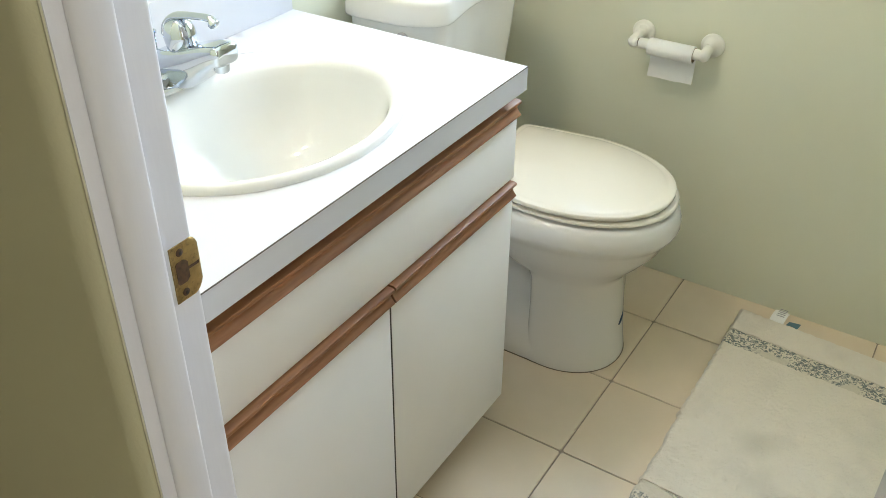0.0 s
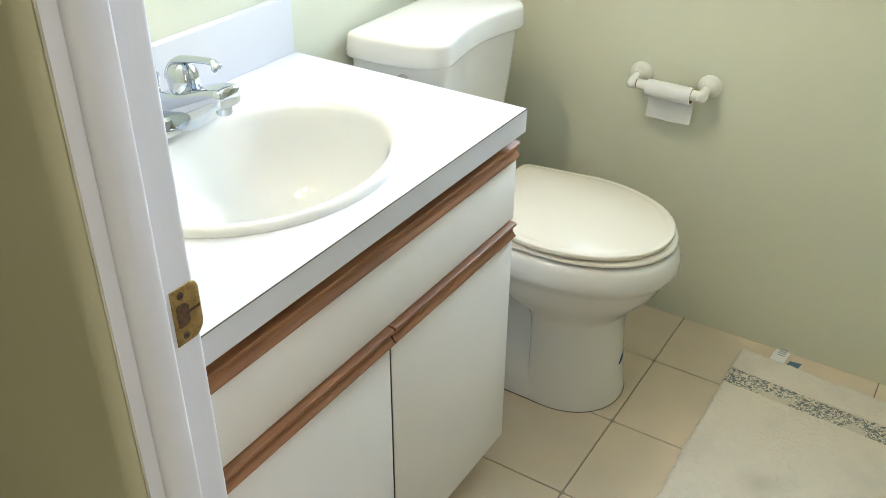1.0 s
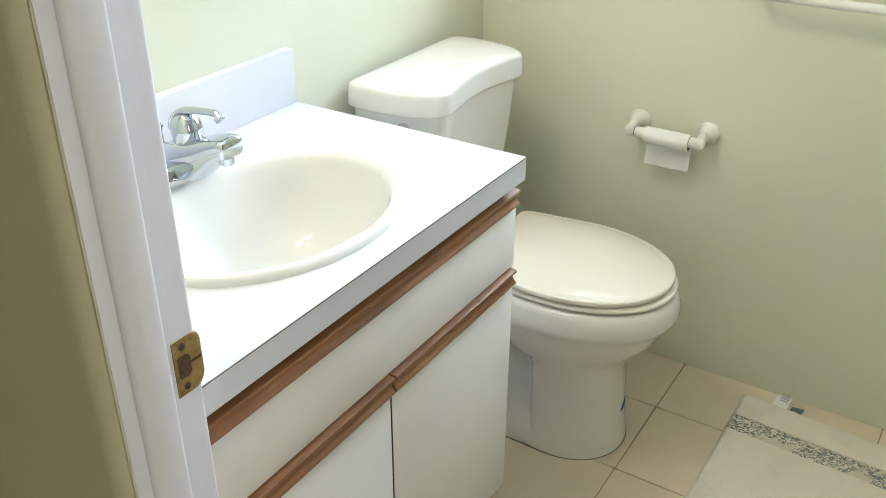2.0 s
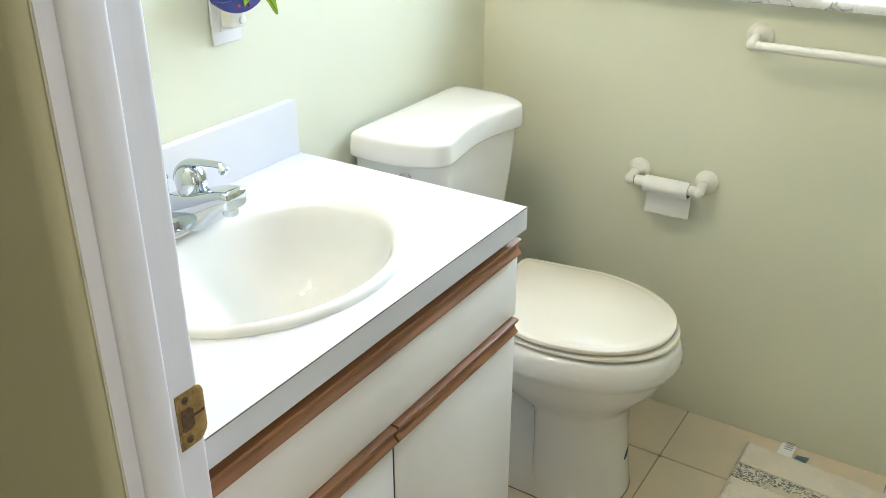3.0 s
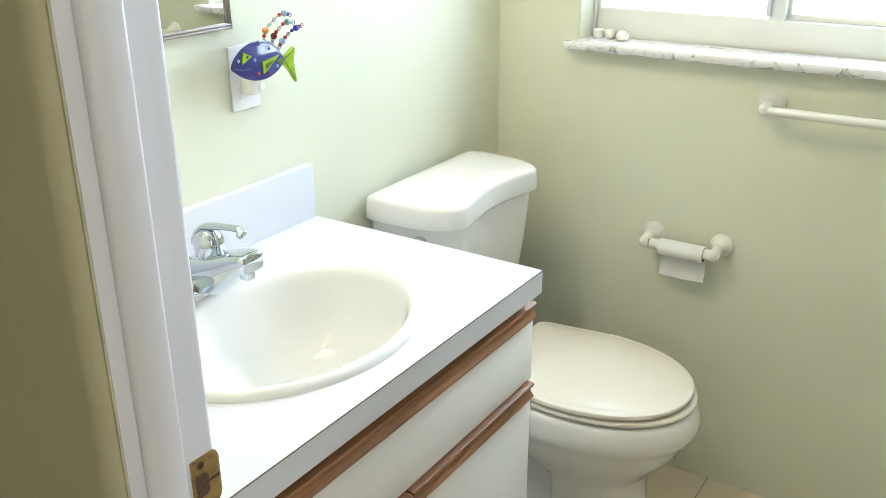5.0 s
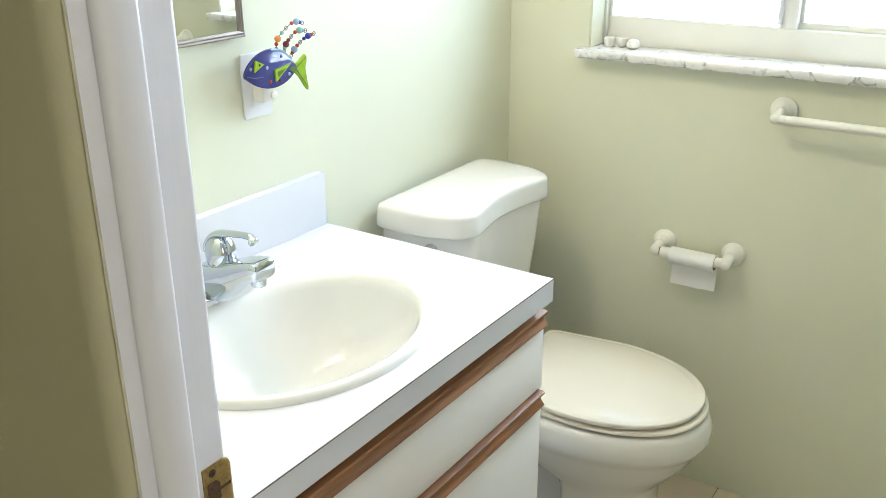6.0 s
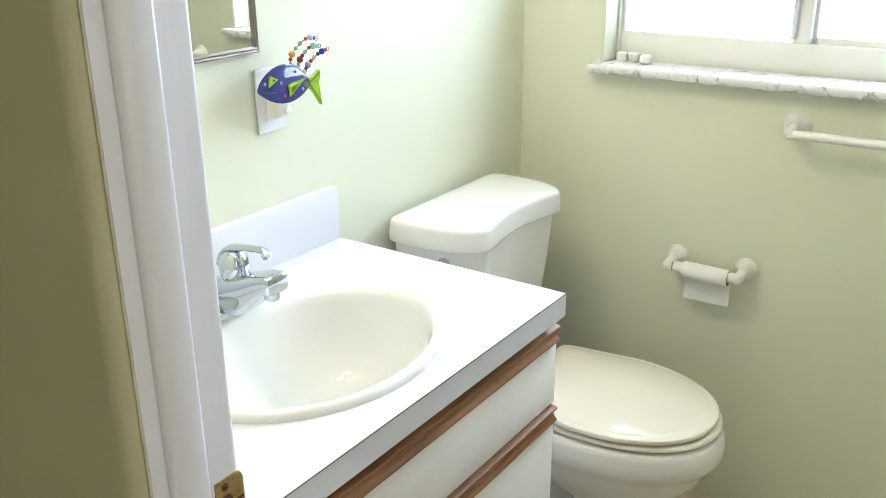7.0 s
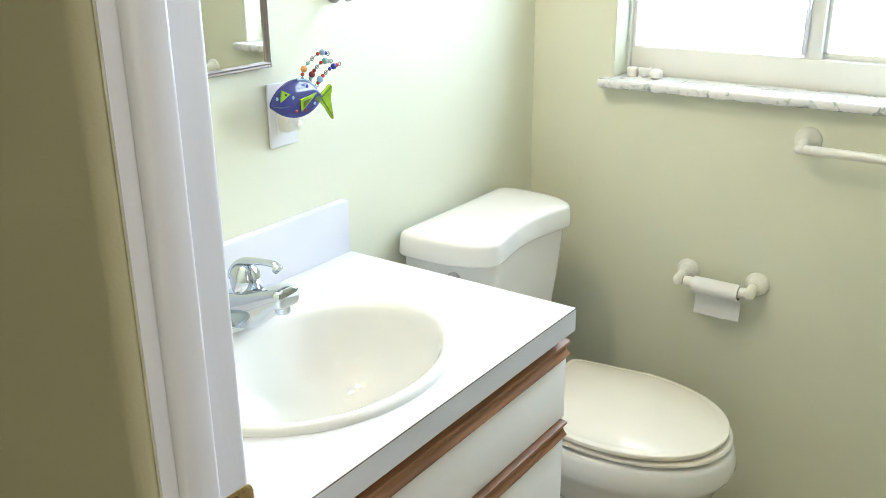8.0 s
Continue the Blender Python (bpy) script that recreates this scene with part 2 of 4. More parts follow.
def box(lo, hi, bevel=0.0, seg=2, bm=None):
    bm = bm or bmesh.new()
    made = bmesh.ops.create_cube(bm, size=1)["verts"]
    c = [(a + b) / 2 for a, b in zip(lo, hi)]
    s = [abs(b - a) for a, b in zip(lo, hi)]
    for v in made:
        v.co = Vector([c[i] + v.co[i] * s[i] for i in range(3)])
    if bevel:
        edges = list({e for v in made for e in v.link_edges})
        bmesh.ops.bevel(bm, geom=edges, offset=bevel, segments=seg, profile=0.5, affect="EDGES")
    return bm


def loft(rings, bm=None, caps=True, closed=True):
    bm = bm or bmesh.new()
    rows = [[bm.verts.new(c) for c in ring] for ring in rings]
    n = len(rows[0])
    for a, b in zip(rows, rows[1:]):
        for i in range(n if closed else n - 1):
            j = (i + 1) % n
            bm.faces.new((a[i], a[j], b[j], b[i]))
    if caps:
        bm.faces.new(rows[0][::-1])
        bm.faces.new(rows[-1])
    return bm


def lathe(profile, axis_at, direction, n=32, bm=None, caps=True):
    """profile: (radius, distance along direction)."""
    d = Vector(direction).normalized()
    u = d.orthogonal().normalized()
    w = d.cross(u)
    o = Vector(axis_at)
    rings = [[o + d * h + (u * math.cos(2 * math.pi * i / n) + w * math.sin(2 * math.pi * i / n)) * max(r, 1e-4) for i in range(n)] for r, h in profile]
    return loft(rings, bm, caps)


def tube(points, radii, n=16, bm=None):
    pts = [Vector(q) for q in points]
    if not hasattr(radii, "__len__"):
        radii = [radii] * len(pts)
    rings = []
    u = None
    for i, q in enumerate(pts):
        d = (pts[min(i + 1, len(pts) - 1)] - pts[max(i - 1, 0)]).normalized()
        u = d.orthogonal().normalized() if u is None else (u - d * u.dot(d)).normalized()
        w = d.cross(u)
        r = radii[i] if hasattr(radii[i], "__len__") else (radii[i], radii[i])
        rings.append([q + u * math.cos(2 * math.pi * k / n) * r[0] + w * math.sin(2 * math.pi * k / n) * r[1] for k in range(n)])
    return loft(rings, bm)


def prism(profile, axis, a, b, bm=None):
    """A closed 2D profile pushed along an axis from a to b. For y: profile is (x, z); for z: (x, y); for x: (y, z)."""
    put = {"x": lambda q, h: (h, q[0], q[1]), "y": lambda q, h: (q[0], h, q[1]), "z": lambda q, h: (q[0], q[1], h)}[axis]
    return loft([[put(q, a) for q in profile], [put(q, b) for q in profile]], bm)


def curve_points(ctrl, per=6, closed=False):
    """Catmull-Rom through control points."""
    c = [Vector(q) for q in ctrl]
    n = len(c)
    out = []
    for i in range(n if closed else n - 1):
        p0 = c[(i - 1) % n] if closed or i else c[0]
        p1, p2 = c[i], c[(i + 1) % n]
        p3 = c[(i + 2) % n] if closed or i + 2 < n else c[-1]
        for k in range(per):
            t = k / per
            out.append(0.5 * ((2 * p1) + (p2 - p0) * t + (2 * p0 - 5 * p1 + 4 * p2 - p3) * t * t + (3 * p1 - p0 - 3 * p2 + p3) * t ** 3))
    if not closed:
        out.append(c[-1])
    return out


# ---- setting ----
XE, YS, YH, ZC = 1.65, -1.491, -1.598, 2.40   # east wall, south wall's two faces, ceiling
WX0, WX1, WZ0, WZ1 = 0.212, 1.045, 1.058, 2.02   # window opening


def structure(name, bm, material, label, category="", smooth=40):
    return tagged(link(name, bm, material, smooth=smooth), label, category or name.split("_")[0], kind="structure")


structure("wall_west", box((-0.12, YH, 0), (0, 0.12, ZC)), WALL, "pale green painted bathroom wall behind the vanity", "wall")
nw = bmesh.new()
box((-0.12, 0.0, 0), (WX0, 0.14, ZC), bm=nw)
box((WX1, 0.0, 0), (XE + 0.12, 0.14, ZC), bm=nw)
box((WX0, 0.0, 0), (WX1, 0.14, WZ0), bm=nw)
box((WX0, 0.0, WZ1), (WX1, 0.14, ZC), bm=nw)
structure("wall_north", nw, WALL, "pale green painted bathroom wall with a window", "wall")
structure("wall_east", box((XE, YH, 0), (XE + 0.12, 0.0, ZC)), WALL, "pale green painted bathroom wall", "wall")

JX0, JX1 = 0.55, 1.225   # clear opening of the doorway
# west of the doorway: the wall ends in a rounded plaster corner against the jamb
ws = [(-0.9, YS), (0.523, YS), (0.523, -1.588), (0.5475, -1.588)]
ws += [(0.5234 + 0.0341 * math.cos(a), -1.5639 - 0.0341 * math.sin(a)) for a in [radians(45 + 5 * k) for k in range(10)]]
ws += [(-0.9, YH)]
structure("wall_south_west", prism(ws, "z", 0, ZC), HALLWALL, "wall in olive darkened for its shade, with a rounded plaster corner at the doorway", "wall")
structure("wall_south_east", box((JX1 + 0.027, YH, 0), (3.0, YS, ZC)), WALL, "pale green wall beside the doorway", "wall")
structure("wall_south_head", box((0.523, YH, 2.08), (JX1 + 0.027, YS, ZC)), WALL, "pale green wall over the doorway", "wall")
structure("ceiling", box((-0.12, YH, ZC), (XE + 0.12, 0.14, ZC + 0.1)), CEIL, "white painted bathroom ceiling", "ceiling")
structure("ceiling_hall", box((-0.9, -2.9, ZC), (3.1, YH, ZC + 0.1)), CEIL, "white painted hall ceiling", "ceiling")
structure("wall_hall_back", box((-0.9, -3.0, 0), (3.1, -2.88, ZC)), HALLWALL, "plain unseen hall wall in the darkened olive", "wall")
structure("wall_hall_west", box((-1.0, -3.0, 0), (-0.9, YS, ZC)), HALLWALL, "plain unseen hall wall in the darkened olive", "wall")
# unseen wall, its opening added to go with the hall's fill lamp
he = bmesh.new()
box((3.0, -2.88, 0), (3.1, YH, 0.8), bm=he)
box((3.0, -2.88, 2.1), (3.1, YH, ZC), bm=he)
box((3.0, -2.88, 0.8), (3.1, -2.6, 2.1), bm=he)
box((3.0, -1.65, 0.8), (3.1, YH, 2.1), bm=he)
structure("wall_hall_east", he, HALLWALL, "unseen hall wall with an opening added for the fill lamp", "wall")

floor = structure("floor", box((-0.9, -3.0, -0.1), (3.1, 0.1, -0.0026)), GROUT, "beige ceramic tile floor with grey-brown grout", "floor")
# light bar over the mirror
LY, LZ = -1.16, 2.10
lamp_ob = thing("vanity_light", (0.06, LY, LZ), "two-bulb light bar over the mirror, switched on", "wall light")
part("back_plate", box((0.0005, LY - 0.18, LZ - 0.055), (0.022, LY + 0.18, LZ + 0.055), 0.004), TRIM, lamp_ob)
BULB = glow("warm_bulb_glass", (1.0, 0.865, 0.69), 152.0)
for s in (-1, 1):
    socket = lathe([(0.030, 0.0), (0.030, 0.006), (0.022, 0.012), (0.020, 0.045), (0.016, 0.047)], (0.0222, LY + s * 0.100, LZ), (1, 0, 0), 24)
    part("socket", socket, CHROME, lamp_ob, "chrome bulb socket")
    globe = [(0.042 * math.sin(a), -0.042 * math.cos(a)) for a in [math.pi * (0.12 + 0.88 * i / 14) for i in range(15)]]
    part("bulb", lathe(globe, (0.109, LY + s * 0.100, LZ), (1, 0, 0), 24), BULB, lamp_ob, "glowing frosted globe bulb", smooth=60)

structure("backdrop", box((-2.5, 1.6, -0.5), (4.0, 1.62, 4.0)), glow("bright_overcast_distance", (0.69, 0.835, 1.0), 6.4), "overexposed white daylight outside the window", "backdrop")
structure("ground", box((-40, 0.14, -0.6), (40, 60, -0.5)), GROUT, "plain ground outside the window", "ground")

# doorway: jamb, stop, strike plate
frame_ob = thing("door_frame", (0.55, -1.53, 0), "white painted wooden door frame with a brass strike plate", "door frame", kind="structure")
jamb = [(0.5235, -1.5875), (0.549, -1.5875), (0.55, -1.5868), (0.55, YS - 0.006), (0.5494, YS - 0.0033), (0.5478, YS - 0.0011), (0.5445, YS), (0.5235, YS)]
part("jamb", prism(jamb, "z", 0, 2.055), TRIM, frame_ob)
# narrow strip, darker than the jamb beside it
part("caulk_bead", prism([(0.5478, -1.5877), (0.5478, -1.5892), (0.5492, -1.5890), (0.5500, -1.5877)], "z", 0, 2.055), CAULK, frame_ob, "dull olive caulk line along the jamb")
part("jamb", box((JX1, -1.5875, 0), (JX1 + 0.0265, YS, 2.055), 0.0015), TRIM, frame_ob)
part("head_jamb", box((0.5235, -1.5875, 2.055), (JX1 + 0.0265, YS, 2.079), 0.0015), TRIM, frame_ob)
stop = [(0.5502, -1.571)] + [(0.5512 + 0.0098 * math.sin(a), -1.571 + 0.022 * (1 - math.cos(a))) for a in [radians(10 * k) for k in range(10)]] + [(0.561, -1.5375), (0.5605, -1.5353), (0.5588, -1.5335), (0.5502, -1.5335)]
part("door_stop", prism(stop, "z", 0, 2.05), TRIM, frame_ob)
part("door_stop", prism([(2 * 0.8875 - x, y) for x, y in stop], "z", 0, 2.05), TRIM, frame_ob)
plate = [(0.5515, -1.5225)] + [(0.5515, y) for y in (-1.51, -1.50, -1.4935)] + [(0.5508, -1.4895), (0.5492, -1.4865), (0.5482, -1.4872), (0.5496, -1.4902), (0.5503, -1.494), (0.5503, -1.5225)]
zs = [0.863, 0.8655, 0.869, 0.874, 0.914, 0.919, 0.9225, 0.925]
cut = [0.009, 0.0045, 0.0018, 0.0, 0.0, 0.0018, 0.0045, 0.009]
plate_rings = []
for z, c in zip(zs, cut):
    ring = []
    for x, y in plate:
        k = max(0.0, min(1.0, (y + 1.5225) / 0.036))
        ring.append((x, y - c * k * k, z))
    plate_rings.append(ring)
strike = part("strike_plate", loft(plate_rings), BRASS, frame_ob, "worn antique brass strike plate with two screws")
# proud pieces: brown wood and the shade of holes put into one colour
part("latch_hole", prism([(-1.5185, 0.884), (-1.5165, 0.8822), (-1.5085, 0.8822), (-1.506, 0.8835), (-1.5035, 0.886), (-1.5035, 0.903), (-1.5060, 0.9060), (-1.5085, 0.9075), (-1.5165, 0.9075), (-1.5185, 0.9055)], "x", 0.5512, 0.5522), HOLEWOOD, strike, "brown latch hole")
part("hole_rim", prism([(-1.5195, 0.8812), (-1.508, 0.8806), (-1.5022, 0.885), (-1.5022, 0.904), (-1.508, 0.9085), (-1.5195, 0.9085)], "x", 0.5511, 0.5517), BRASS, strike)
part("groove", box((0.5512, -1.5037, 0.8938), (0.5519, -1.4900, 0.8968)), HOLEWOOD, strike)
for z in (0.8715, 0.9165):
    s = lathe([(0.0042, 0), (0.0042, 0.0008), (0.003, 0.0016), (0.001, 0.0018)], (0.5511, -1.511, z), (1, 0, 0), 16)
    screw = part("screw", s, HOLEWOOD, strike)
    part("screw_slot", box((0.5524, -1.5125, z - 0.0018), (0.5531, -1.5095, z + 0.0018), 0.0003), DARKHOLE, screw)

# the open door leaf, folded back along the east side
leaf = thing("door_leaf", (1.205, -1.48, 0), "taupe door standing open into the bathroom", "door")
part("panel", box((1.187, -1.482, 0.03), (1.222, -0.853, 2.04), 0.002), DOORPAINT, leaf)
for z in (0.25, 1.02, 1.80):
    part("hinge", tube([(1.2215, -1.487, z), (1.2215, -1.487, z + 0.09)], 0.0055, 12), BRASS, leaf)

# ---- window ----
win = thing("window_1", (0.65, 0.09, WZ0), "white sliding window with two panes, blown out by daylight", "window", kind="structure")
FY0, FY1 = 0.068, 0.125
part("window_frame", box((WX0 + 0.001, FY0, WZ0 + 0.001), (0.222, FY1, WZ1 - 0.001), 0.0006), WINFRAME, win)
part("window_frame", box((1.018, FY0, WZ0 + 0.001), (WX1 - 0.001, FY1, WZ1 - 0.001), 0.002), WINFRAME, win)
part("window_frame", box((0.2225, FY0 + 0.0120, WZ0 + 0.001), (1.0175, FY1, 1.1365), 0.0012), WINFRAME, win)
part("window_frame", box((0.2225, FY0, WZ1 - 0.045), (1.0175, FY1, WZ1 - 0.001), 0.002), WINFRAME, win)
for i, (x0, x1, y0) in enumerate(((0.2225, 0.655, 0.080), (0.632, 1.0175, 0.104))):
    y1 = y0 + 0.02
    sw = 0.008 if i == 0 else 0.030
    s = part("sash", box((x0, y0 + 0.001, 1.1368), (x1, y1, 1.1385 + 0.0105 * i), 0.0004), WINFRAME, win)
    part("sash_rail", box((x0, y0, 1.94), (x1, y1, 1.9745), 0.0015), WINFRAME, s)
    part("sash_stile", box((x0, y0, 1.137 + 0.012 * i), (x0 + sw, y1, 1.94), 0.0015), WINFRAME, s)
    part("sash_stile", box((x1 - (0.035 if i == 0 else 0.012), y0, 1.137 + 0.012 * i), (x1, y1, 1.94), 0.0015), WINFRAME, s)
    pane = part("pane", box((x0 + sw, y0 + 0.008, 1.137), (x1 - 0.012, y0 + 0.012, 1.94)), PANE, s, "clear glass pane")
    pane.visible_shadow = False
part("interlock", box((0.6165, 0.0695, 1.146), (0.6255, 0.0798, 1.935), 0.0015), TRIM, win, "pale grip strip on the sliding sash")
reveal = bmesh.new()
box((WX0 + 0.0005, 0.001, 1.0742), (WX0 + 0.004, 0.0675, WZ1 - 0.001), bm=reveal)
box((WX1 - 0.004, 0.001, 1.0742), (WX1 - 0.0005, 0.0675, WZ1 - 0.001), bm=reveal)
box((WX0 + 0.0045, 0.001, WZ1 - 0.004), (WX1 - 0.0045, 0.0675, WZ1 - 0.0005), bm=reveal)
structure("trim_window_reveal", reveal, WALL, "pale painted window reveal", "window trim")
sill = bmesh.new()
edge = []
for k in range(175):
    x = 0.196 + k * (1.06 - 0.196) / 174
    cx = 0.0025 * noise.noise((x * 45, 0.3, 2)) + 0.0018 * noise.noise((x * 130, 0.7, 3))
    cz = 0.0032 * noise.noise((x * 38, 4.1, 5)) + 0.0028 * noise.noise((x * 110, 2.2, 6))
    edge.append([(x, -0.0005, 1.0535), (x, -0.034, 1.0535 + 0.3 * cz), (x, -0.0395 - cx, 1.0555 + cz), (x, -0.0425 - 0.6 * cx, 1.0625 + 0.4 * cz), (x, -0.0425, 1.0705), (x, -0.0405, 1.0735), (x, -0.0005, 1.0735)])
loft(edge, sill)
box((WX0 + 0.001, -0.004, 1.0585), (WX1 - 0.001, 0.0735, 1.0733), bm=sill)
structure("window_sill", sill, MARBLE, "grey-veined white marble window sill with chipped front edge", "window sill")

# ---- vanity ----
VY0, VY1, VF = -1.484, -0.722, 0.49
cab = thing("vanity_cabinet", (0.25, -1.1, 0), "white laminate vanity cabinet with reddish oak finger-pull rails", "vanity cabinet")
body = bmesh.new()
for y0, y1 in ((VY0, VY0 + 0.016), (VY1 - 0.016, VY1)):
    prof = [(0.002, 0.001), (0.415, 0.001), (0.415, 0.088), (0.472, 0.088), (0.472, 0.7785), (0.002, 0.7785)]
    prism(prof, "y", y0, y1, body)
box((0.002, VY0 + 0.0165, 0.088), (0.4715, VY1 - 0.0165, 0.104), bm=body)
box((0.400, VY0 + 0.0165, 0.001), (0.4145, VY1 - 0.0165, 0.0875), bm=body)
box((0.002, VY0 + 0.0165, 0.1045), (0.010, VY1 - 0.0165, 0.778), bm=body)
part("body", body, CABINET, cab)
# dark sheet: the shade seen between the fronts is put into its colour
part("frame_shadow_gap", box((0.4722, VY0 + 0.002, 0.092), (0.4735, VY1 - 0.002, 0.776)), SEAM, cab, "dark sheet behind the fronts for the shade in the gaps")


def rail(y0, y1, z0, parent):
    h = 0.030
    x = VF
    prof = [(0.4738, z0), (x + 0.001, z0), (x + 0.0085, z0 + 0.0003), (x + 0.0100, z0 + 0.0022), (x + 0.0097, z0 + 0.0042), (x + 0.0070, z0 + 0.0068),
            (x + 0.0040, z0 + 0.0110), (x + 0.0022, z0 + 0.0155), (x + 0.0022, z0 + 0.0190), (x + 0.0048, z0 + 0.0208), (x + 0.0088, z0 + 0.0228),
            (x + 0.0102, z0 + 0.0252), (x + 0.0095, z0 + 0.0285), (x + 0.0060, z0 + h), (0.4738, z0 + h)]
    return part("finger_rail", prism(prof, "y", y0, y1), WOOD, parent, "reddish-brown oak finger-pull rail", smooth=50)


drawer = part("drawer_front", box((0.4738, VY0, 0.604), (VF, VY1, 0.7265), 0.0012), CABINET, cab)
rail(VY0, VY1 - 0.006, 0.7268, drawer)
for y0, y1 in ((VY0, -1.1020), (-1.0980, VY1)):
    d = part("cabinet_door", box((0.4738, y0, 0.088), (VF, y1, 0.5695), 0.0012), CABINET, cab)
    e = y1 if y1 < -1 else y0
    # dark strip on each meeting edge keeps the door gap dark
    part("edge_band", box((0.4740, e - 0.0003, 0.0890), (VF - 0.0009, e + 0.0003, 0.5690)), SEAM, d, "dark strip on the meeting edge of the door")
    rail(y0, y1 - (0.006 if y1 > -1 else 0), 0.5698, d)

CX, CY = 0.275, -1.11


def oval(cx, ax, ay, z, n=64, power=2.0):
    out = []
    for i in range(n):
        a = 2 * math.pi * i / n
        c, s = math.cos(a), math.sin(a)
        out.append((cx + ax * math.copysign(abs(c) ** (2 / power), c), CY + ay * math.copysign(abs(s) ** (2 / power), s), z))
    return out


def rect_ring(x0, y0, x1, y1, z, n=64):
    """The rectangle's edge met from the sink's middle at n even angles, moved to the corners where one is near."""
    out = []
    for i in range(n):
        a = 2 * math.pi * i / n
        c, s = math.cos(a), math.sin(a)
        k = min(((x1 if c > 0 else x0) - CX) / c if abs(c) > 1e-9 else 9, ((y1 if s > 0 else y0) - CY) / s if abs(s) > 1e-9 else 9)
        out.append([CX + c * k, CY + s * k, z])
    for qx, qy in ((x0, y0), (x0, y1), (x1, y0), (x1, y1)):
        q = min(out, key=lambda v: (v[0] - qx) ** 2 + (v[1] - qy) ** 2)
        q[0], q[1] = qx, qy
    return out


CT = (0.001, VY0 - 0.004, 0.510, -0.733)
counter = thing("countertop", (0.25, -1.1, 0.78), "white laminate countertop with a low backsplash and dark edge seam", "countertop")
rings = [oval(0.268, 0.19, 0.222, 0.7795), oval(0.268, 0.19, 0.222, 0.82), rect_ring(*CT, 0.82), rect_ring(*CT, 0.7795)]
bm = loft(rings + [rings[0]], caps=False)
bmesh.ops.remove_doubles(bm, verts=bm.verts, dist=1e-6)
part("slab", bm, LAMINATE, counter)
part("edge_seam", box((0.5096, VY0 - 0.004, 0.8188), (0.5107, -0.733, 0.8202)), SEAM, counter, "thin dark laminate seam")
part("backsplash", box((0.001, VY0 - 0.004, 0.8203), (0.020, -0.735, 0.924), 0.001), LAMINATE, counter)

sink = thing("sink", (CX, CY, 0.82), "oval ivory porcelain drop-in sink with a raised rim", "sink")
prof = [(0.263, 0.208, 0.238, 0.8203), (0.263, 0.207, 0.237, 0.8255), (0.264, 0.203, 0.234, 0.8300), (0.266, 0.196, 0.228, 0.8322), (0.272, 0.186, 0.220, 0.8318),
        (0.280, 0.173, 0.212, 0.8295), (0.285, 0.165, 0.206, 0.8255), (0.2875, 0.160, 0.202, 0.8190), (0.289, 0.156, 0.198, 0.8080), (0.290, 0.151, 0.192, 0.7900), (0.291, 0.143, 0.183, 0.7680),
        (0.291, 0.131, 0.168, 0.7430), (0.290, 0.113, 0.146, 0.7200), (0.290, 0.090, 0.117, 0.7010), (0.289, 0.063, 0.082, 0.6890), (0.287, 0.040, 0.050, 0.6830), (0.285, 0.024, 0.024, 0.6810)]
bowl_rings = [oval(cx, ax, ay, z, 72) for cx, ax, ay, z in prof]
under = [oval(cx, ax + 0.008, ay + 0.008, z - 0.008, 72) for cx, ax, ay, z in prof[:6:-1]]
part("basin", loft(bowl_rings + under + [oval(0.268, 0.186, 0.218, 0.8203, 72)], caps=False), BISCUIT, sink, smooth=60)
part("drain", lathe([(0.026, -0.004), (0.026, 0.002), (0.018, 0.003), (0.016, -0.001), (0.001, -0.001)], (0.285, CY, 0.681), (0, 0, 1), 24), CHROME, sink, "chrome drain")

# ---- faucet ----
FX = 0.110
fau = thing("faucet", (FX, CY, 0.834), "polished chrome single-lever centerset faucet", "faucet")
base = []
for hx, hy, z in ((0.027, 0.078, 0.8335), (0.027, 0.078, 0.839), (0.025, 0.075, 0.844), (0.020, 0.066, 0.851), (0.016, 0.040, 0.860)):
    base.append([(FX + hx * math.copysign(abs(math.cos(a)) ** 0.8, math.cos(a)), CY + hy * math.copysign(abs(math.sin(a)) ** 0.8, math.sin(a)), z) for a in [2 * math.pi * i / 40 for i in range(40)]])
part("base", loft(base), CHROME, fau, smooth=60)
spout = []
for x, zt, zb, hw in ((0.080, 0.872, 0.834, 0.018), (0.086, 0.882, 0.834, 0.0225), (0.100, 0.889, 0.834, 0.0255), (0.120, 0.893, 0.836, 0.0265), (0.140, 0.898, 0.8365, 0.0265), (0.160, 0.904, 0.8420, 0.0262),
                      (0.180, 0.911, 0.8570, 0.0258), (0.200, 0.9165, 0.8755, 0.0250), (0.216, 0.9190, 0.8870, 0.0242), (0.2235, 0.9188, 0.8880, 0.0232), (0.2275, 0.9170, 0.8895, 0.0215), (0.2290, 0.914, 0.892, 0.0190)):
    ring = []
    zc, hh = (zt + zb) / 2, (zt - zb) / 2
    for i in range(40):
        a = 2 * math.pi * i / 40
        c, s = math.cos(a), math.sin(a)
        ring.append((x, CY + hw * math.copysign(abs(c) ** 0.42, c), zc + hh * math.copysign(abs(s) ** 0.5, s)))
    spout.append(ring)
part("spout", loft(spout), CHROME, fau, smooth=60)
part("aerator", lathe([(0.0118, 0.004), (0.0118, -0.007), (0.0105, -0.0095), (0.0065, -0.0095), (0.0065, -0.006)], (0.2135, CY, 0.886), (0, 0, 1), 24), CHROME, fau)
part("handle_hub", lathe([(0.0185, -0.004), (0.0215, 0.002), (0.0232, 0.010), (0.0238, 0.019), (0.0226, 0.029), (0.0185, 0.038), (0.012, 0.044), (0.003, 0.046)], (0.1385, CY, 0.8955), (-0.06, 0, 1), 36), CHROME, fau, smooth=60)
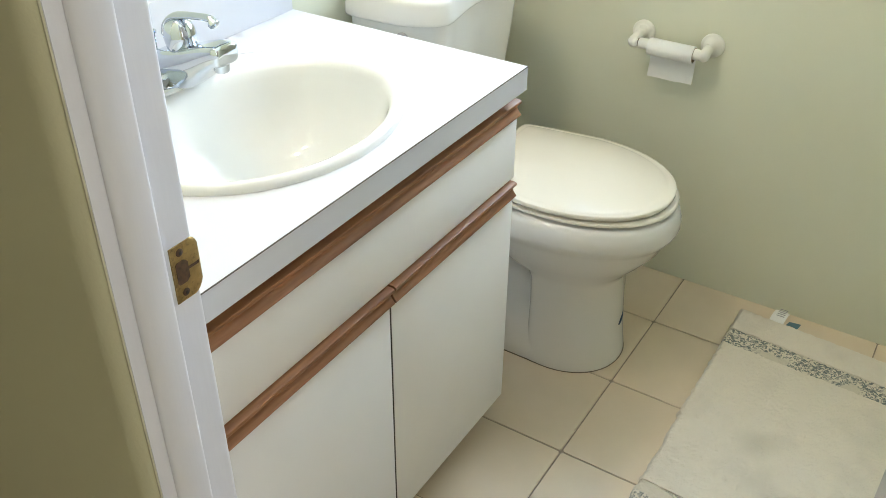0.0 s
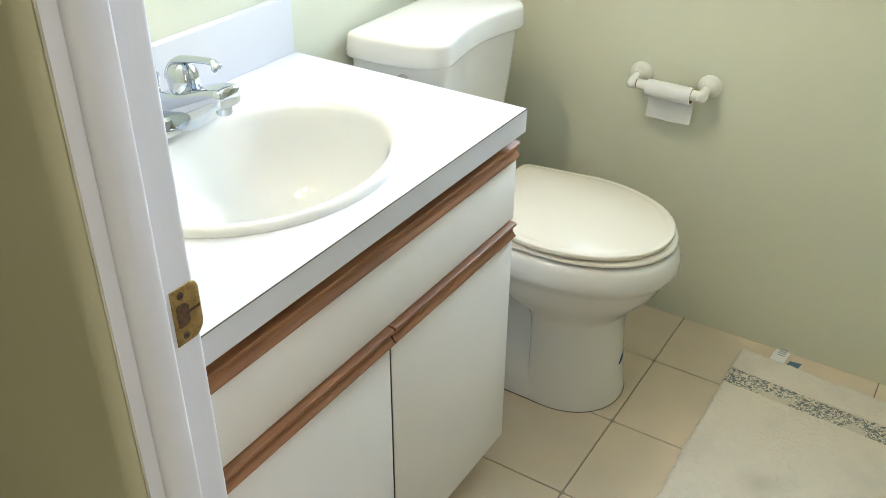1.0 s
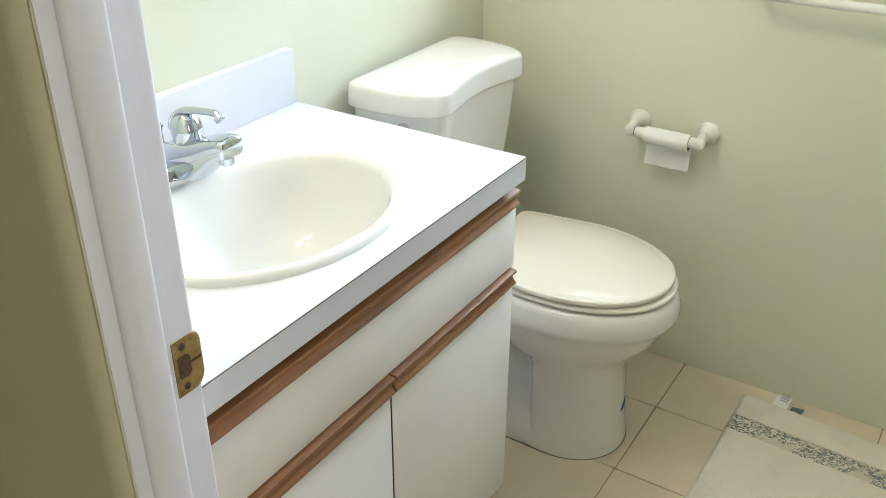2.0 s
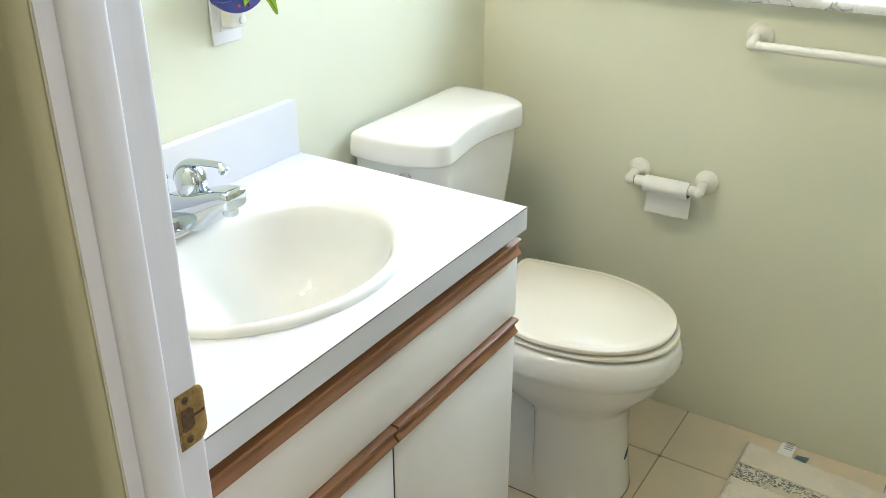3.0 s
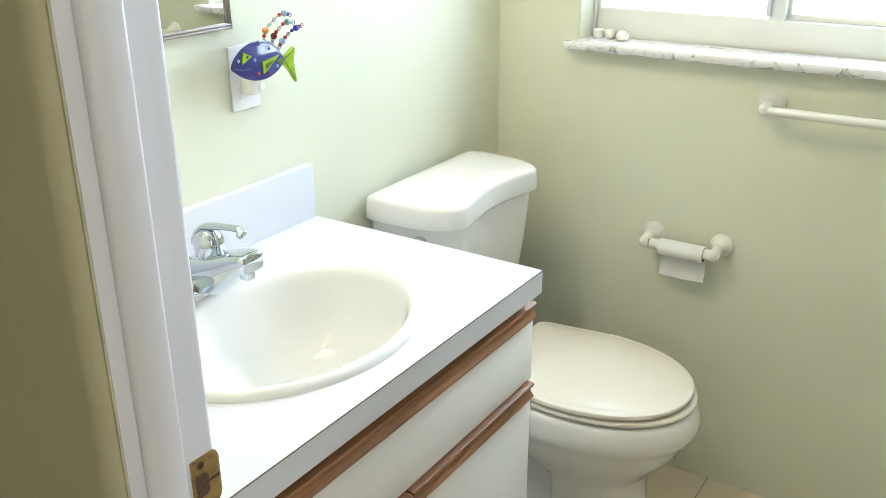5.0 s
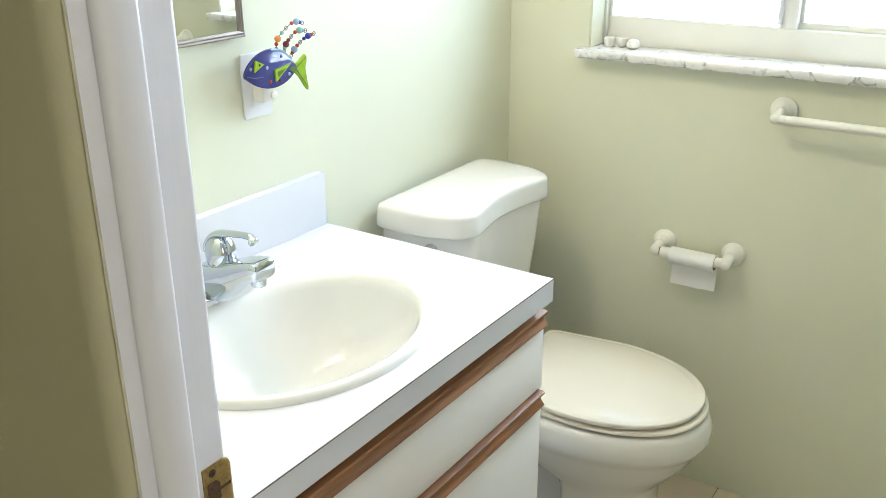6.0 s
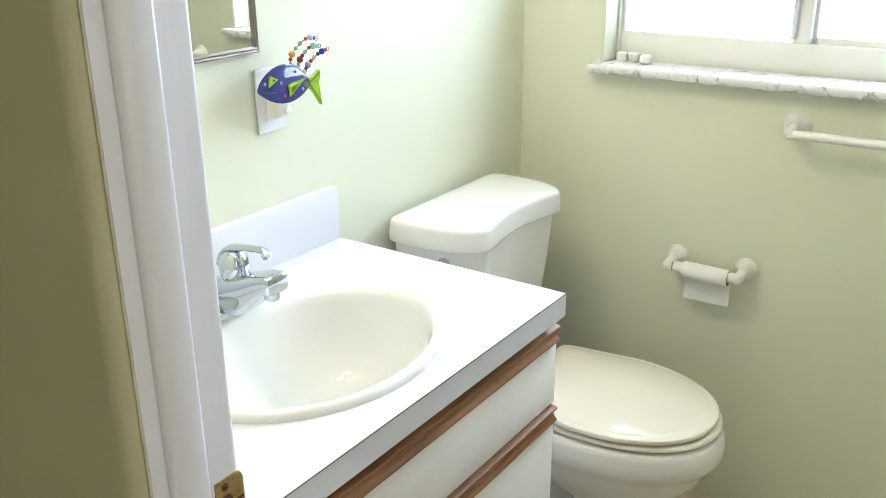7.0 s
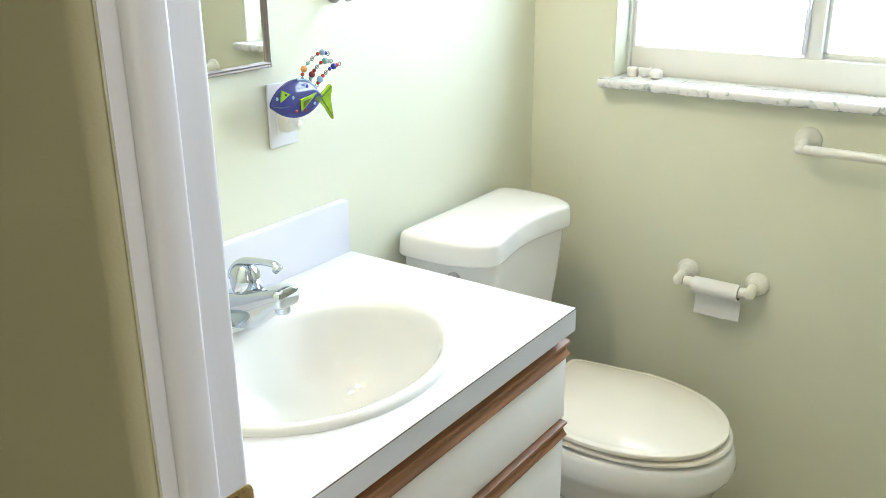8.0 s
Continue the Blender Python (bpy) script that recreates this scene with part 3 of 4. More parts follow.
lever = curve_points([(0.1190, CY, 0.914), (0.1205, CY, 0.930), (0.131, CY, 0.9415), (0.150, CY, 0.9458), (0.172, CY, 0.9490), (0.194, CY, 0.9512), (0.208, CY, 0.9505), (0.2150, CY, 0.9470)], 4)
lever_rings = []
for k, q in enumerate(lever):
    u = k / (len(lever) - 1)
    d = lever[min(k + 1, len(lever) - 1)] - lever[max(k - 1, 0)]
    up = Vector((-d.z, 0, d.x)).normalized()
    hw = 0.0190 - 0.0128 * min(1, u / 0.62) + (0.0025 if u > 0.85 else 0) - (0.004 if k in (0, len(lever) - 1) else 0)
    th = 0.0050 + (0.0022 if u > 0.85 else 0) - (0.002 if k in (0, len(lever) - 1) else 0)
    low = 0.0048 if u > 0.85 else 0
    lever_rings.append([(q.x + up.x * (th * math.sin(a) - low), CY + hw * math.cos(a), q.z + up.z * (th * math.sin(a) - low)) for a in [2 * math.pi * i / 20 for i in range(20)]])
part("lever", loft(lever_rings), CHROME, fau, smooth=60)
part("lift_rod", tube([(0.080, CY, 0.87), (0.080, CY, 0.905)], 0.0025, 10, lathe([(0.002, 0), (0.005, 0.002), (0.005, 0.006), (0.002, 0.008)], (0.080, CY, 0.904), (0, 0, 1), 12)), CHROME, fau)

# ---- toilet ----
TY = -0.38
toilet = thing("toilet", (0.4, TY, 0), "white two-piece porcelain toilet with the ivory lid closed", "toilet")


def egg(xb, xf, hw, z, n=48, back=2.6, split=0.44):
    """A bowl's outline: full at the back, drawn out to the front."""
    xm = xb + (xf - xb) * split
    out = []
    for i in range(n):
        a = 2 * math.pi * i / n
        c, s = math.cos(a), math.sin(a)
        if c >= 0:
            out.append((xm + (xf - xm) * abs(c) ** (2 / 2.1), TY + hw * math.copysign(abs(s) ** (2 / 2.1), s), z))
        else:
            out.append((xm - (xm - xb) * abs(c) ** (2 / back), TY + hw * math.copysign(abs(s) ** (2 / back), s), z))
    return out


bm = bmesh.new()
# pedestal, flared into the bowl
loft([egg(0.415, 0.6155, 0.126, 0.001, back=5, split=0.3), egg(0.415, 0.6155, 0.126, 0.012, back=5, split=0.3), egg(0.417, 0.612, 0.1225, 0.03, back=5, split=0.3),
      egg(0.418, 0.6055, 0.1175, 0.09, back=5, split=0.3), egg(0.418, 0.600, 0.1155, 0.16, back=5, split=0.3), egg(0.415, 0.5985, 0.1165, 0.224, back=5, split=0.32),
      egg(0.400, 0.610, 0.125, 0.247, back=4, split=0.36), egg(0.330, 0.640, 0.145, 0.278, back=3.4, split=0.40), egg(0.280, 0.668, 0.164, 0.314, back=3),
      egg(0.242, 0.680, 0.1715, 0.338), egg(0.234, 0.6885, 0.1775, 0.3505), egg(0.227, 0.6958, 0.1832, 0.3600), egg(0.223, 0.6995, 0.1865, 0.370), egg(0.222, 0.6975, 0.1850, 0.386), egg(0.223, 0.692, 0.1805, 0.402), egg(0.226, 0.687, 0.1760, 0.4105), egg(0.234, 0.679, 0.168, 0.4145)], bm)
# trapway and the shelf under the tank
loft([egg(0.110, 0.55, 0.1246, 0.001, back=4, split=0.8), egg(0.110, 0.55, 0.1246, 0.012, back=4, split=0.8), egg(0.112, 0.545, 0.1206, 0.04, back=4, split=0.8), egg(0.115, 0.54, 0.112, 0.075, back=4, split=0.8), egg(0.118, 0.53, 0.098, 0.105, back=4, split=0.75), egg(0.122, 0.48, 0.068, 0.14, back=4, split=0.6), egg(0.125, 0.44, 0.056, 0.185, back=4), egg(0.125, 0.44, 0.054, 0.23, back=4), egg(0.115, 0.44, 0.078, 0.275, back=4), egg(0.08, 0.44, 0.115, 0.33, back=4), egg(0.045, 0.42, 0.150, 0.375, back=4), egg(0.040, 0.40, 0.155, 0.4105, back=4)], bm)
part("bowl", bm, PORCELAIN, toilet, smooth=60)
# thin dark ring where the base meets the floor
part("base_joint", loft([egg(0.4135, 0.617, 0.1272, 0.0003, back=5, split=0.3), egg(0.4135, 0.617, 0.1272, 0.0020, back=5, split=0.3)]), DARKJOINT, toilet, "dark joint at the floor")
part("base_joint", loft([egg(0.109, 0.55, 0.1262, 0.0003, back=4, split=0.8), egg(0.109, 0.55, 0.1262, 0.0024, back=4, split=0.8)]), DARKJOINT, toilet)
part("bolt_cap", lathe([(0.013, 0), (0.013, 0.008), (0.009, 0.014), (0.002, 0.016)], (0.31, TY - 0.112, 0.118), (0, -0.5, 1), 20), PORCELAIN, toilet)
seat_rings = [egg(0.270, 0.664, 0.152, 0.4150), egg(0.262, 0.680, 0.167, 0.4188), egg(0.257, 0.686, 0.1735, 0.4225), egg(0.258, 0.685, 0.1725, 0.4275), egg(0.264, 0.679, 0.166, 0.4296), egg(0.280, 0.650, 0.140, 0.4297)]
seat_rings = [[(x, y + 0.004, z) for x, y, z in r] for r in seat_rings]
part("seat", loft(seat_rings), SEATP, toilet, smooth=60)
lid_rings = [egg(0.268, 0.660, 0.160, 0.4332, back=26), egg(0.257, 0.6745, 0.173, 0.4338, back=26), egg(0.256, 0.6765, 0.175, 0.4375, back=26), egg(0.2563, 0.6763, 0.1748, 0.4438, back=26), egg(0.258, 0.6745, 0.173, 0.4452, back=26)]
# a narrow flat flange, then a shallow crown
for r in (0.965, 0.930, 0.915, 0.89, 0.85, 0.80, 0.74, 0.67, 0.59, 0.50, 0.40, 0.30, 0.20, 0.10):
    h = 0.4454 + (0.0 if r > 0.92 else 0.0012 + 0.0190 * (1 - (r / 0.92) ** 2))
    lid_rings.append(egg(0.437 - 0.180 * r, 0.437 + 0.238 * r, 0.1735 * r, h, back=26 if r > 0.7 else 6))
lid_rings = [[(x, TY + 0.005 + (y - TY) * (1 - 0.19 * max(0, (0.437 - x) / 0.187) ** 1.7), z) for x, y, z in r] for r in lid_rings]
part("seat_lid", loft(lid_rings), SEATP, toilet, "ivory enamel seat lid, closed", smooth=60)
for s in (-1, 1):
    part("hinge", box((0.226, TY + s * 0.075 - 0.02, 0.407), (0.262, TY + s * 0.075 + 0.02, 0.437), 0.006, 3), SEATP, toilet)

half = [(0.022, 0.0), (0.022, 0.10), (0.022, 0.175), (0.034, 0.200), (0.090, 0.205), (0.155, 0.198), (0.203, 0.177), (0.2245, 0.152), (0.2270, 0.128), (0.218, 0.080), (0.211, 0.037)]
ctrl = [(x, y, 0) for x, y in half] + [(0.2095, 0, 0)] + [(x, -y, 0) for x, y in half[:0:-1]]
OUT = curve_points(ctrl, 5, True)


def tank_ring(z, sx, sy, x0=0.022):
    return [(x0 + (q.x - 0.022) * sx, TY + q.y * sy, z) for q in OUT]


part("tank", loft([tank_ring(0.411, 0.66, 0.78, 0.03), tank_ring(0.425, 0.72, 0.83, 0.028), tank_ring(0.50, 0.82, 0.88, 0.026), tank_ring(0.66, 0.92, 0.95, 0.024), tank_ring(0.7765, 0.970, 0.99, 0.024)]), PORCELAIN, toilet, smooth=60)
part("tank_lid", loft([[(0.122 + (q.x - 0.12) * 1.05 * k, TY + q.y * 1.062 * k, z) for q in OUT] for z, k in (
    (0.7700, 0.98), (0.7715, 0.995), (0.7755, 1.0), (0.7915, 0.996), (0.8080, 0.987), (0.8125, 0.982), (0.8157, 0.973), (0.8177, 0.959), (0.8193, 0.938), (0.8213, 0.89), (0.8237, 0.79), (0.8255, 0.6), (0.8265, 0.35), (0.8270, 0.08))]), PORCELAIN, toilet, smooth=60)
part("flush_lever", tube([(0.150, -0.572, 0.738), (0.150, -0.592, 0.738), (0.155, -0.598, 0.737), (0.170, -0.598, 0.734), (0.200, -0.596, 0.728)], [0.009, 0.009, 0.007, 0.006, 0.007], 14, lathe([(0.016, 0), (0.016, 0.004), (0.012, 0.007), (0.003, 0.008)], (0.150, -0.570, 0.738), (0, -1, 0), 24)), STEEL, toilet, "dull metal side flush lever")
part("maker_mark", tube([(0.6055, -0.384, 0.094), (0.6047, -0.376, 0.100), (0.6030, -0.364, 0.107), (0.6003, -0.352, 0.114)], [0.0018, 0.0036, 0.0028, 0.0008], 8), NAVY, toilet, "small dark sticker on the pedestal")

# ---- paper holder, towel bar ----


def rosette_post(x, z, parent, k=1.0):
    """A round wall flange with a post that turns along the wall."""
    bm = lathe([(0.0305 * k, 0), (0.0305 * k, 0.005), (0.0285 * k, 0.0085), (0.0265 * k, 0.0095), (0.0215 * k, 0.0135), (0.0165, 0.020), (0.0130, 0.028), (0.0115, 0.036)], (x, -0.0005, z), (0, -1, 0.06), 32)
    tube([(x, -0.030, z + 0.002), (x, -0.046, z - 0.001), (x, -0.056, z - 0.004), (x, -0.064, z - 0.006), (x, -0.070, z - 0.0075), (x, -0.0735, z - 0.0085)], [0.0115, 0.0115, 0.0130, 0.0132, 0.0105, 0.005], 20, bm)
    return part("wall_post", bm, WHITEPLASTIC, parent, smooth=60)


tp = thing("toilet_paper_holder", (0.52, -0.03, 0.64), "white ceramic two-post toilet paper holder on the wall", "paper holder")
rosette_post(0.438, 0.636, tp, 0.88)
rosette_post(0.602, 0.636, tp, 0.88)
part("roller", tube([(0.4515, -0.060, 0.630), (0.594, -0.060, 0.630)], 0.0122, 20), WHITEPLASTIC, tp)
# dark ring: the gap's shade is put into its colour
part("gap_ring", tube([(0.444, -0.060, 0.630), (0.4513, -0.060, 0.630)], 0.0098, 16), DARKJOINT, tp, "dark ring standing in for the gap between roller and post")
roll = thing("toilet_paper_roll", (0.53, -0.06, 0.63), "nearly used-up white toilet paper roll with a hanging sheet", "toilet paper")
RC = (-0.060, 0.627)
rp = []
for r0 in (0.0195, 0.0165):
    rp.append([(RC[0] + r0 * math.cos(2 * math.pi * i / 36), RC[1] + r0 * math.sin(2 * math.pi * i / 36)) for i in range(36)])
bm = loft([[(x, *q) for q in ring] for x, ring in ((0.475, rp[0]), (0.580, rp[0]), (0.580, rp[1]), (0.475, rp[1]), (0.475, rp[0]))], caps=False)
bmesh.ops.remove_doubles(bm, verts=bm.verts, dist=1e-6)
part("paper", bm, PAPER, roll, smooth=60)
core = [[(RC[0] + r0 * math.cos(2 * math.pi * i / 30), RC[1] + r0 * math.sin(2 * math.pi * i / 30)) for i in range(30)] for r0 in (0.0164, 0.0154)]
bm = loft([[(x, *q) for q in ring] for x, ring in ((0.4775, core[0]), (0.5805, core[0]), (0.5805, core[1]), (0.4775, core[1]), (0.4775, core[0]))], caps=False)
part("core", bm, CARD, roll, "brown cardboard core", smooth=60)
sheet = []
for k in range(9):
    z = 0.630 - k * 0.0102
    y = RC[0] + 0.0197 + 0.0025 * math.sin(k * 0.5)
    sheet.append((y, z))
prof = sheet + [(y + 0.0008, z) for y, z in sheet[::-1]]
bm = loft([[(x, y + 0.0012 * math.sin(x * 60 + z * 40), z + (0.002 if x > 0.55 else 0) * (0.630 - z) / 0.08) for y, z in prof] for x in [0.473 + 0.106 * i / 8 for i in range(9)]])
part("loose_sheet", bm, PAPER, roll, smooth=60)

bar = thing("towel_bar", (0.94, -0.03, 0.98), "white ceramic towel bar under the window", "towel bar")
rosette_post(0.672, 0.981, bar, 0.93)
rosette_post(1.205, 0.981, bar, 0.93)
part("bar", tube([(0.674, -0.063, 0.974), (1.203, -0.063, 0.974)], 0.0098, 20), WHITEPLASTIC, bar)

# ---- mirror ----
mir = thing("mirror", (0.01, -1.17, 1.5), "wall mirror in a narrow brushed metal frame", "mirror")
MY0, MY1, MZ0, MZ1 = -1.44, -0.905, 1.198, 1.90
fw = 0.010
part("glass", box((0.003, MY0 + 0.006, MZ0 + 0.006), (0.0115, MY1 - 0.006, MZ1 - 0.006)), MIRROR, mir, "silvered mirror glass")
bev = [(0.0, 0.0), (0.013, 0.0), (0.015, 0.002), (0.013, 0.0045), (0.0145, 0.007), (0.0125, fw), (0.0, fw)]
part("mirror_frame", prism([(0.002 + x, MZ0 + s) for x, s in bev], "y", MY0, MY1), STEEL, mir)
part("mirror_frame", prism([(0.002 + x, MZ1 - s) for x, s in bev], "y", MY0, MY1), STEEL, mir)
part("mirror_frame", prism([(0.0017 + x, MY1 - s) for x, s in bev], "z", MZ0, MZ1), STEEL, mir)
part("mirror_frame", prism([(0.0017 + x, MY0 + s) for x, s in bev], "z", MZ0, MZ1), STEEL, mir)

# ---- outlet and night light ----
OY, OZ = -0.877, 1.112
outlet = thing("wall_outlet", (0.003, OY, OZ), "white plastic wall outlet plate", "outlet")
part("cover_plate", box((0.0005, OY - 0.033, OZ - 0.055), (0.0055, OY + 0.034, OZ + 0.056), 0.0026, 3), PLATEP, outlet)
part("socket_face", box((0.0055, OY - 0.0165, OZ - 0.034), (0.0075, OY + 0.0165, OZ + 0.034), 0.0008), PLATEP, outlet)
fish = thing("fish_night_light", (0.03, OY, OZ), "blue and lime fused-glass fish night light with beaded wires", "night light")
FXX = 0.046
part("plug_body", box((0.0080, OY - 0.0155, OZ - 0.026), (0.034, OY + 0.0155, OZ + 0.022), 0.004, 3), WHITEPLASTIC, fish, "ivory plastic plug body")
part("switch", lathe([(0.007, 0), (0.007, 0.003), (0.005, 0.004)], (0.034, OY + 0.0085, OZ - 0.0145), (1, 0, 0), 16), WHITEPLASTIC, fish)


def droop(y):
    """The fish leans: its tail hangs lower than its nose."""
    return 0.0035 - 0.07 * (y + 0.9475)


def slab_shape(outline, x0, x1, bevel=0.0012):
    """An upright flat piece of glass, slumped thinner towards its edge."""
    outline = [(y, z + droop(y)) for y, z in outline]
    cy = sum(q[0] for q in outline) / len(outline)
    cz = sum(q[1] for q in outline) / len(outline)
    inner = [(cy + (y - cy) * 0.96, cz + (z - cz) * 0.96) for y, z in outline]
    return loft([[(x0, *q) for q in inner], [(x0 + bevel, *q) for q in outline], [(x1 - bevel, *q) for q in outline], [(x1, *q) for q in inner]])


def smooth2(ctrl, per=6):
    return [(q.x, q.y) for q in curve_points([(y, z, 0) for y, z in ctrl], per, True)]


fb = smooth2([(-0.9475, 1.139), (-0.938, 1.155), (-0.918, 1.170), (-0.893, 1.1785), (-0.868, 1.177), (-0.848, 1.168), (-0.833, 1.155), (-0.826, 1.147), (-0.829, 1.138),
              (-0.846, 1.125), (-0.868, 1.1165), (-0.893, 1.1145), (-0.918, 1.1195), (-0.938, 1.130)])
part("fish_body", slab_shape(fb, FXX, FXX + 0.006), BLUEGLASS, fish, "blue fused glass body")
tail = smooth2([(-0.838, 1.142), (-0.826, 1.149), (-0.813, 1.155), (-0.799, 1.164), (-0.7965, 1.155), (-0.8005, 1.142), (-0.7985, 1.124), (-0.7955, 1.103), (-0.802, 1.108), (-0.815, 1.125), (-0.828, 1.136)], 4)
part("tail", slab_shape(tail, FXX - 0.003, FXX + 0.003), LIMEGLASS, fish, "lime green glass tail")
# dark veins, with the fold's shade put into their green
for y, z in ((-0.7975, 1.160), (-0.7985, 1.108)):
    part("tail_vein", tube([(FXX + 0.0032, -0.826, 1.1425 + droop(-0.826)), (FXX + 0.0034, -0.812, (1.1425 + z) / 2 + droop(-0.812)), (FXX + 0.0032, y, z + droop(y))], [0.0014, 0.0010, 0.0005], 8), MOSSTINT, fish)
part("fin", slab_shape([(-0.882, 1.145), (-0.841, 1.1535), (-0.880, 1.1245)], FXX + 0.0055, FXX + 0.009), LIMEGLASS, fish)
# shadow hatching on the fin, painted as a darker green piece
part("fin_hatch_shade", slab_shape([(-0.876, 1.1415), (-0.855, 1.146), (-0.875, 1.1315)], FXX + 0.009, FXX + 0.0096, 0.0002), MOSSTINT, fish)
part("eye", slab_shape([(-0.924, 1.1635), (-0.905, 1.1560), (-0.928, 1.1440)], FXX + 0.0055, FXX + 0.009), LIMEGLASS, fish)
part("pupil", lathe([(0.0022, 0), (0.0018, 0.001)], (FXX + 0.009, -0.9165, 1.1555 + droop(-0.9165)), (1, 0, 0), 12), DARKHOLE, fish)
for y, z, m in ((-0.891, 1.1255, REDGLASS), (-0.868, 1.1255, MAROON), (-0.897, 1.149, SKYGLASS), (-0.8455, 1.135, SKYGLASS), (-0.862, 1.166, COBALT), (-0.934, 1.150, SKYGLASS)):
    part("glass_dot", lathe([(0.0032, 0), (0.003, 0.001), (0.0015, 0.002)], (FXX + 0.0055, y, z + droop(y)), (1, 0, 0), 14), m, fish)
part("glass_trim", tube(curve_points([(FXX + 0.0045, y, z + droop(y)) for y, z in ((-0.885, 1.1782), (-0.860, 1.1745), (-0.838, 1.160))], 5), 0.0022, 10), SKYGLASS, fish)
# each wire: two links of a large bead between small ones, with an eyelet at every joint
WIRES = (((-0.8745, 1.178), (-0.872, 1.195), (-0.855, 1.211), (-0.833, 1.2225), (-0.815, 1.2205), (REDGLASS, ORANGEGLASS, SEAGLASS, REDGLASS, SKYGLASS, COBALT)),
         ((-0.8565, 1.172), (-0.853, 1.184), (-0.843, 1.196), (-0.827, 1.207), (-0.808, 1.207), (SEAGLASS, MAROON, MAROON, REDGLASS, SEAGLASS, SKYGLASS)),
         ((-0.8395, 1.163), (-0.834, 1.173), (-0.822, 1.184), (-0.806, 1.194), (-0.787, 1.1995), (REDGLASS, SKYGLASS, REDGLASS, COBALT, COBALT, REDGLASS)))
for *ctrl, beads in WIRES:
    path = curve_points([(FXX + 0.004 + 0.003 * i, y + 0.004 - 0.0015 * i, z - 0.002 - 0.0013 * i) for i, (y, z) in enumerate(ctrl)], 12)
    w = part("wire", tube(path, 0.0008, 8), WIRE, fish)
    for end in (path[0], path[int(0.56 * (len(path) - 1))], path[-1]):
        loop = [(end.x, end.y + 0.0033 * math.cos(2 * math.pi * i / 14), end.z + 0.0033 * math.sin(2 * math.pi * i / 14)) for i in range(15)]
        part("wire_loop", tube(loop, 0.0008, 6), WIRE, w)
    for u, r, m in zip((0.15, 0.28, 0.41, 0.68, 0.81, 0.90), (0.0034, 0.0057, 0.0034, 0.0033, 0.0054, 0.0034), beads):
        c = path[round(u * (len(path) - 1))]
        part("bead", lathe([(r * math.sin(a), -r * math.cos(a)) for a in [math.pi * i / 10 for i in range(11)]], c, (0.2, 0.6, 0.7), 14, caps=False), m, w, smooth=60)
part("mouth_line", tube([(FXX + 0.0060, y, z + droop(y)) for y, z in ((-0.9440, 1.1380), (-0.925, 1.1345), (-0.906, 1.1350))], [0.0005, 0.0009, 0.0004], 8), NAVY, fish)
part("glass_patch", slab_shape([(-0.845, 1.142), (-0.836, 1.148), (-0.829, 1.143), (-0.836, 1.1355)], FXX + 0.0055, FXX + 0.0068, 0.0003), MOSSTINT, fish)

hook = thing("wall_hook", (0.02, -0.728, 1.3), "small brushed metal wall fitting", "wall fitting")
part("flange", lathe([(0.020, 0), (0.020, 0.004), (0.014, 0.010), (0.009, 0.022)], (0.0005, -0.728, 1.308), (1, 0, 0), 28), STEEL, hook)
part("peg", tube([(0.02, -0.728, 1.306), (0.035, -0.728, 1.300), (0.048, -0.728, 1.304)], [0.008, 0.009, 0.009], 16), STEEL, hook)

# ---- sill ornaments ----
SZ = 1.0737
orn = tagged(link("ornament_disc", lathe([(0.012, 0), (0.013, 0.003), (0.0125, 0.019), (0.010, 0.021), (0.001, 0.0205)], (0.246, 0.040, SZ), (0, 0, 1), 24), SHELL), "small white drum-shaped ornament on the marble sill", "ornament", "ornaments on the sill")
orn = tagged(link("ornament_cup", lathe([(0.006, 0), (0.010, 0.003), (0.0145, 0.012), (0.0155, 0.021), (0.0142, 0.021), (0.012, 0.012), (0.001, 0.006)], (0.2765, 0.042, SZ), (0, 0, 1), 24), SHELL), "small white cup-shaped ornament on the marble sill", "ornament", "ornaments on the sill")
orn = tagged(link("ornament_pebble", lathe([(0.008, 0), (0.0145, 0.004), (0.016, 0.011), (0.0125, 0.019), (0.005, 0.0225), (0.001, 0.0228)], (0.309, 0.030, SZ), (0, 0, 1), 24), SHELL), "small white rounded shell on the marble sill", "ornament", "ornaments on the sill")

# ---- bath mat ----
mat = thing("bath_mat", (1.06, -0.46, 0), "cream cotton bath mat with blue-grey patterned bands", "bath mat")
MX0, MX1, MMY0, MMY1 = 0.802, 1.322, -0.868, -0.066
SKEW = 0.06   # the mat lies a little askew


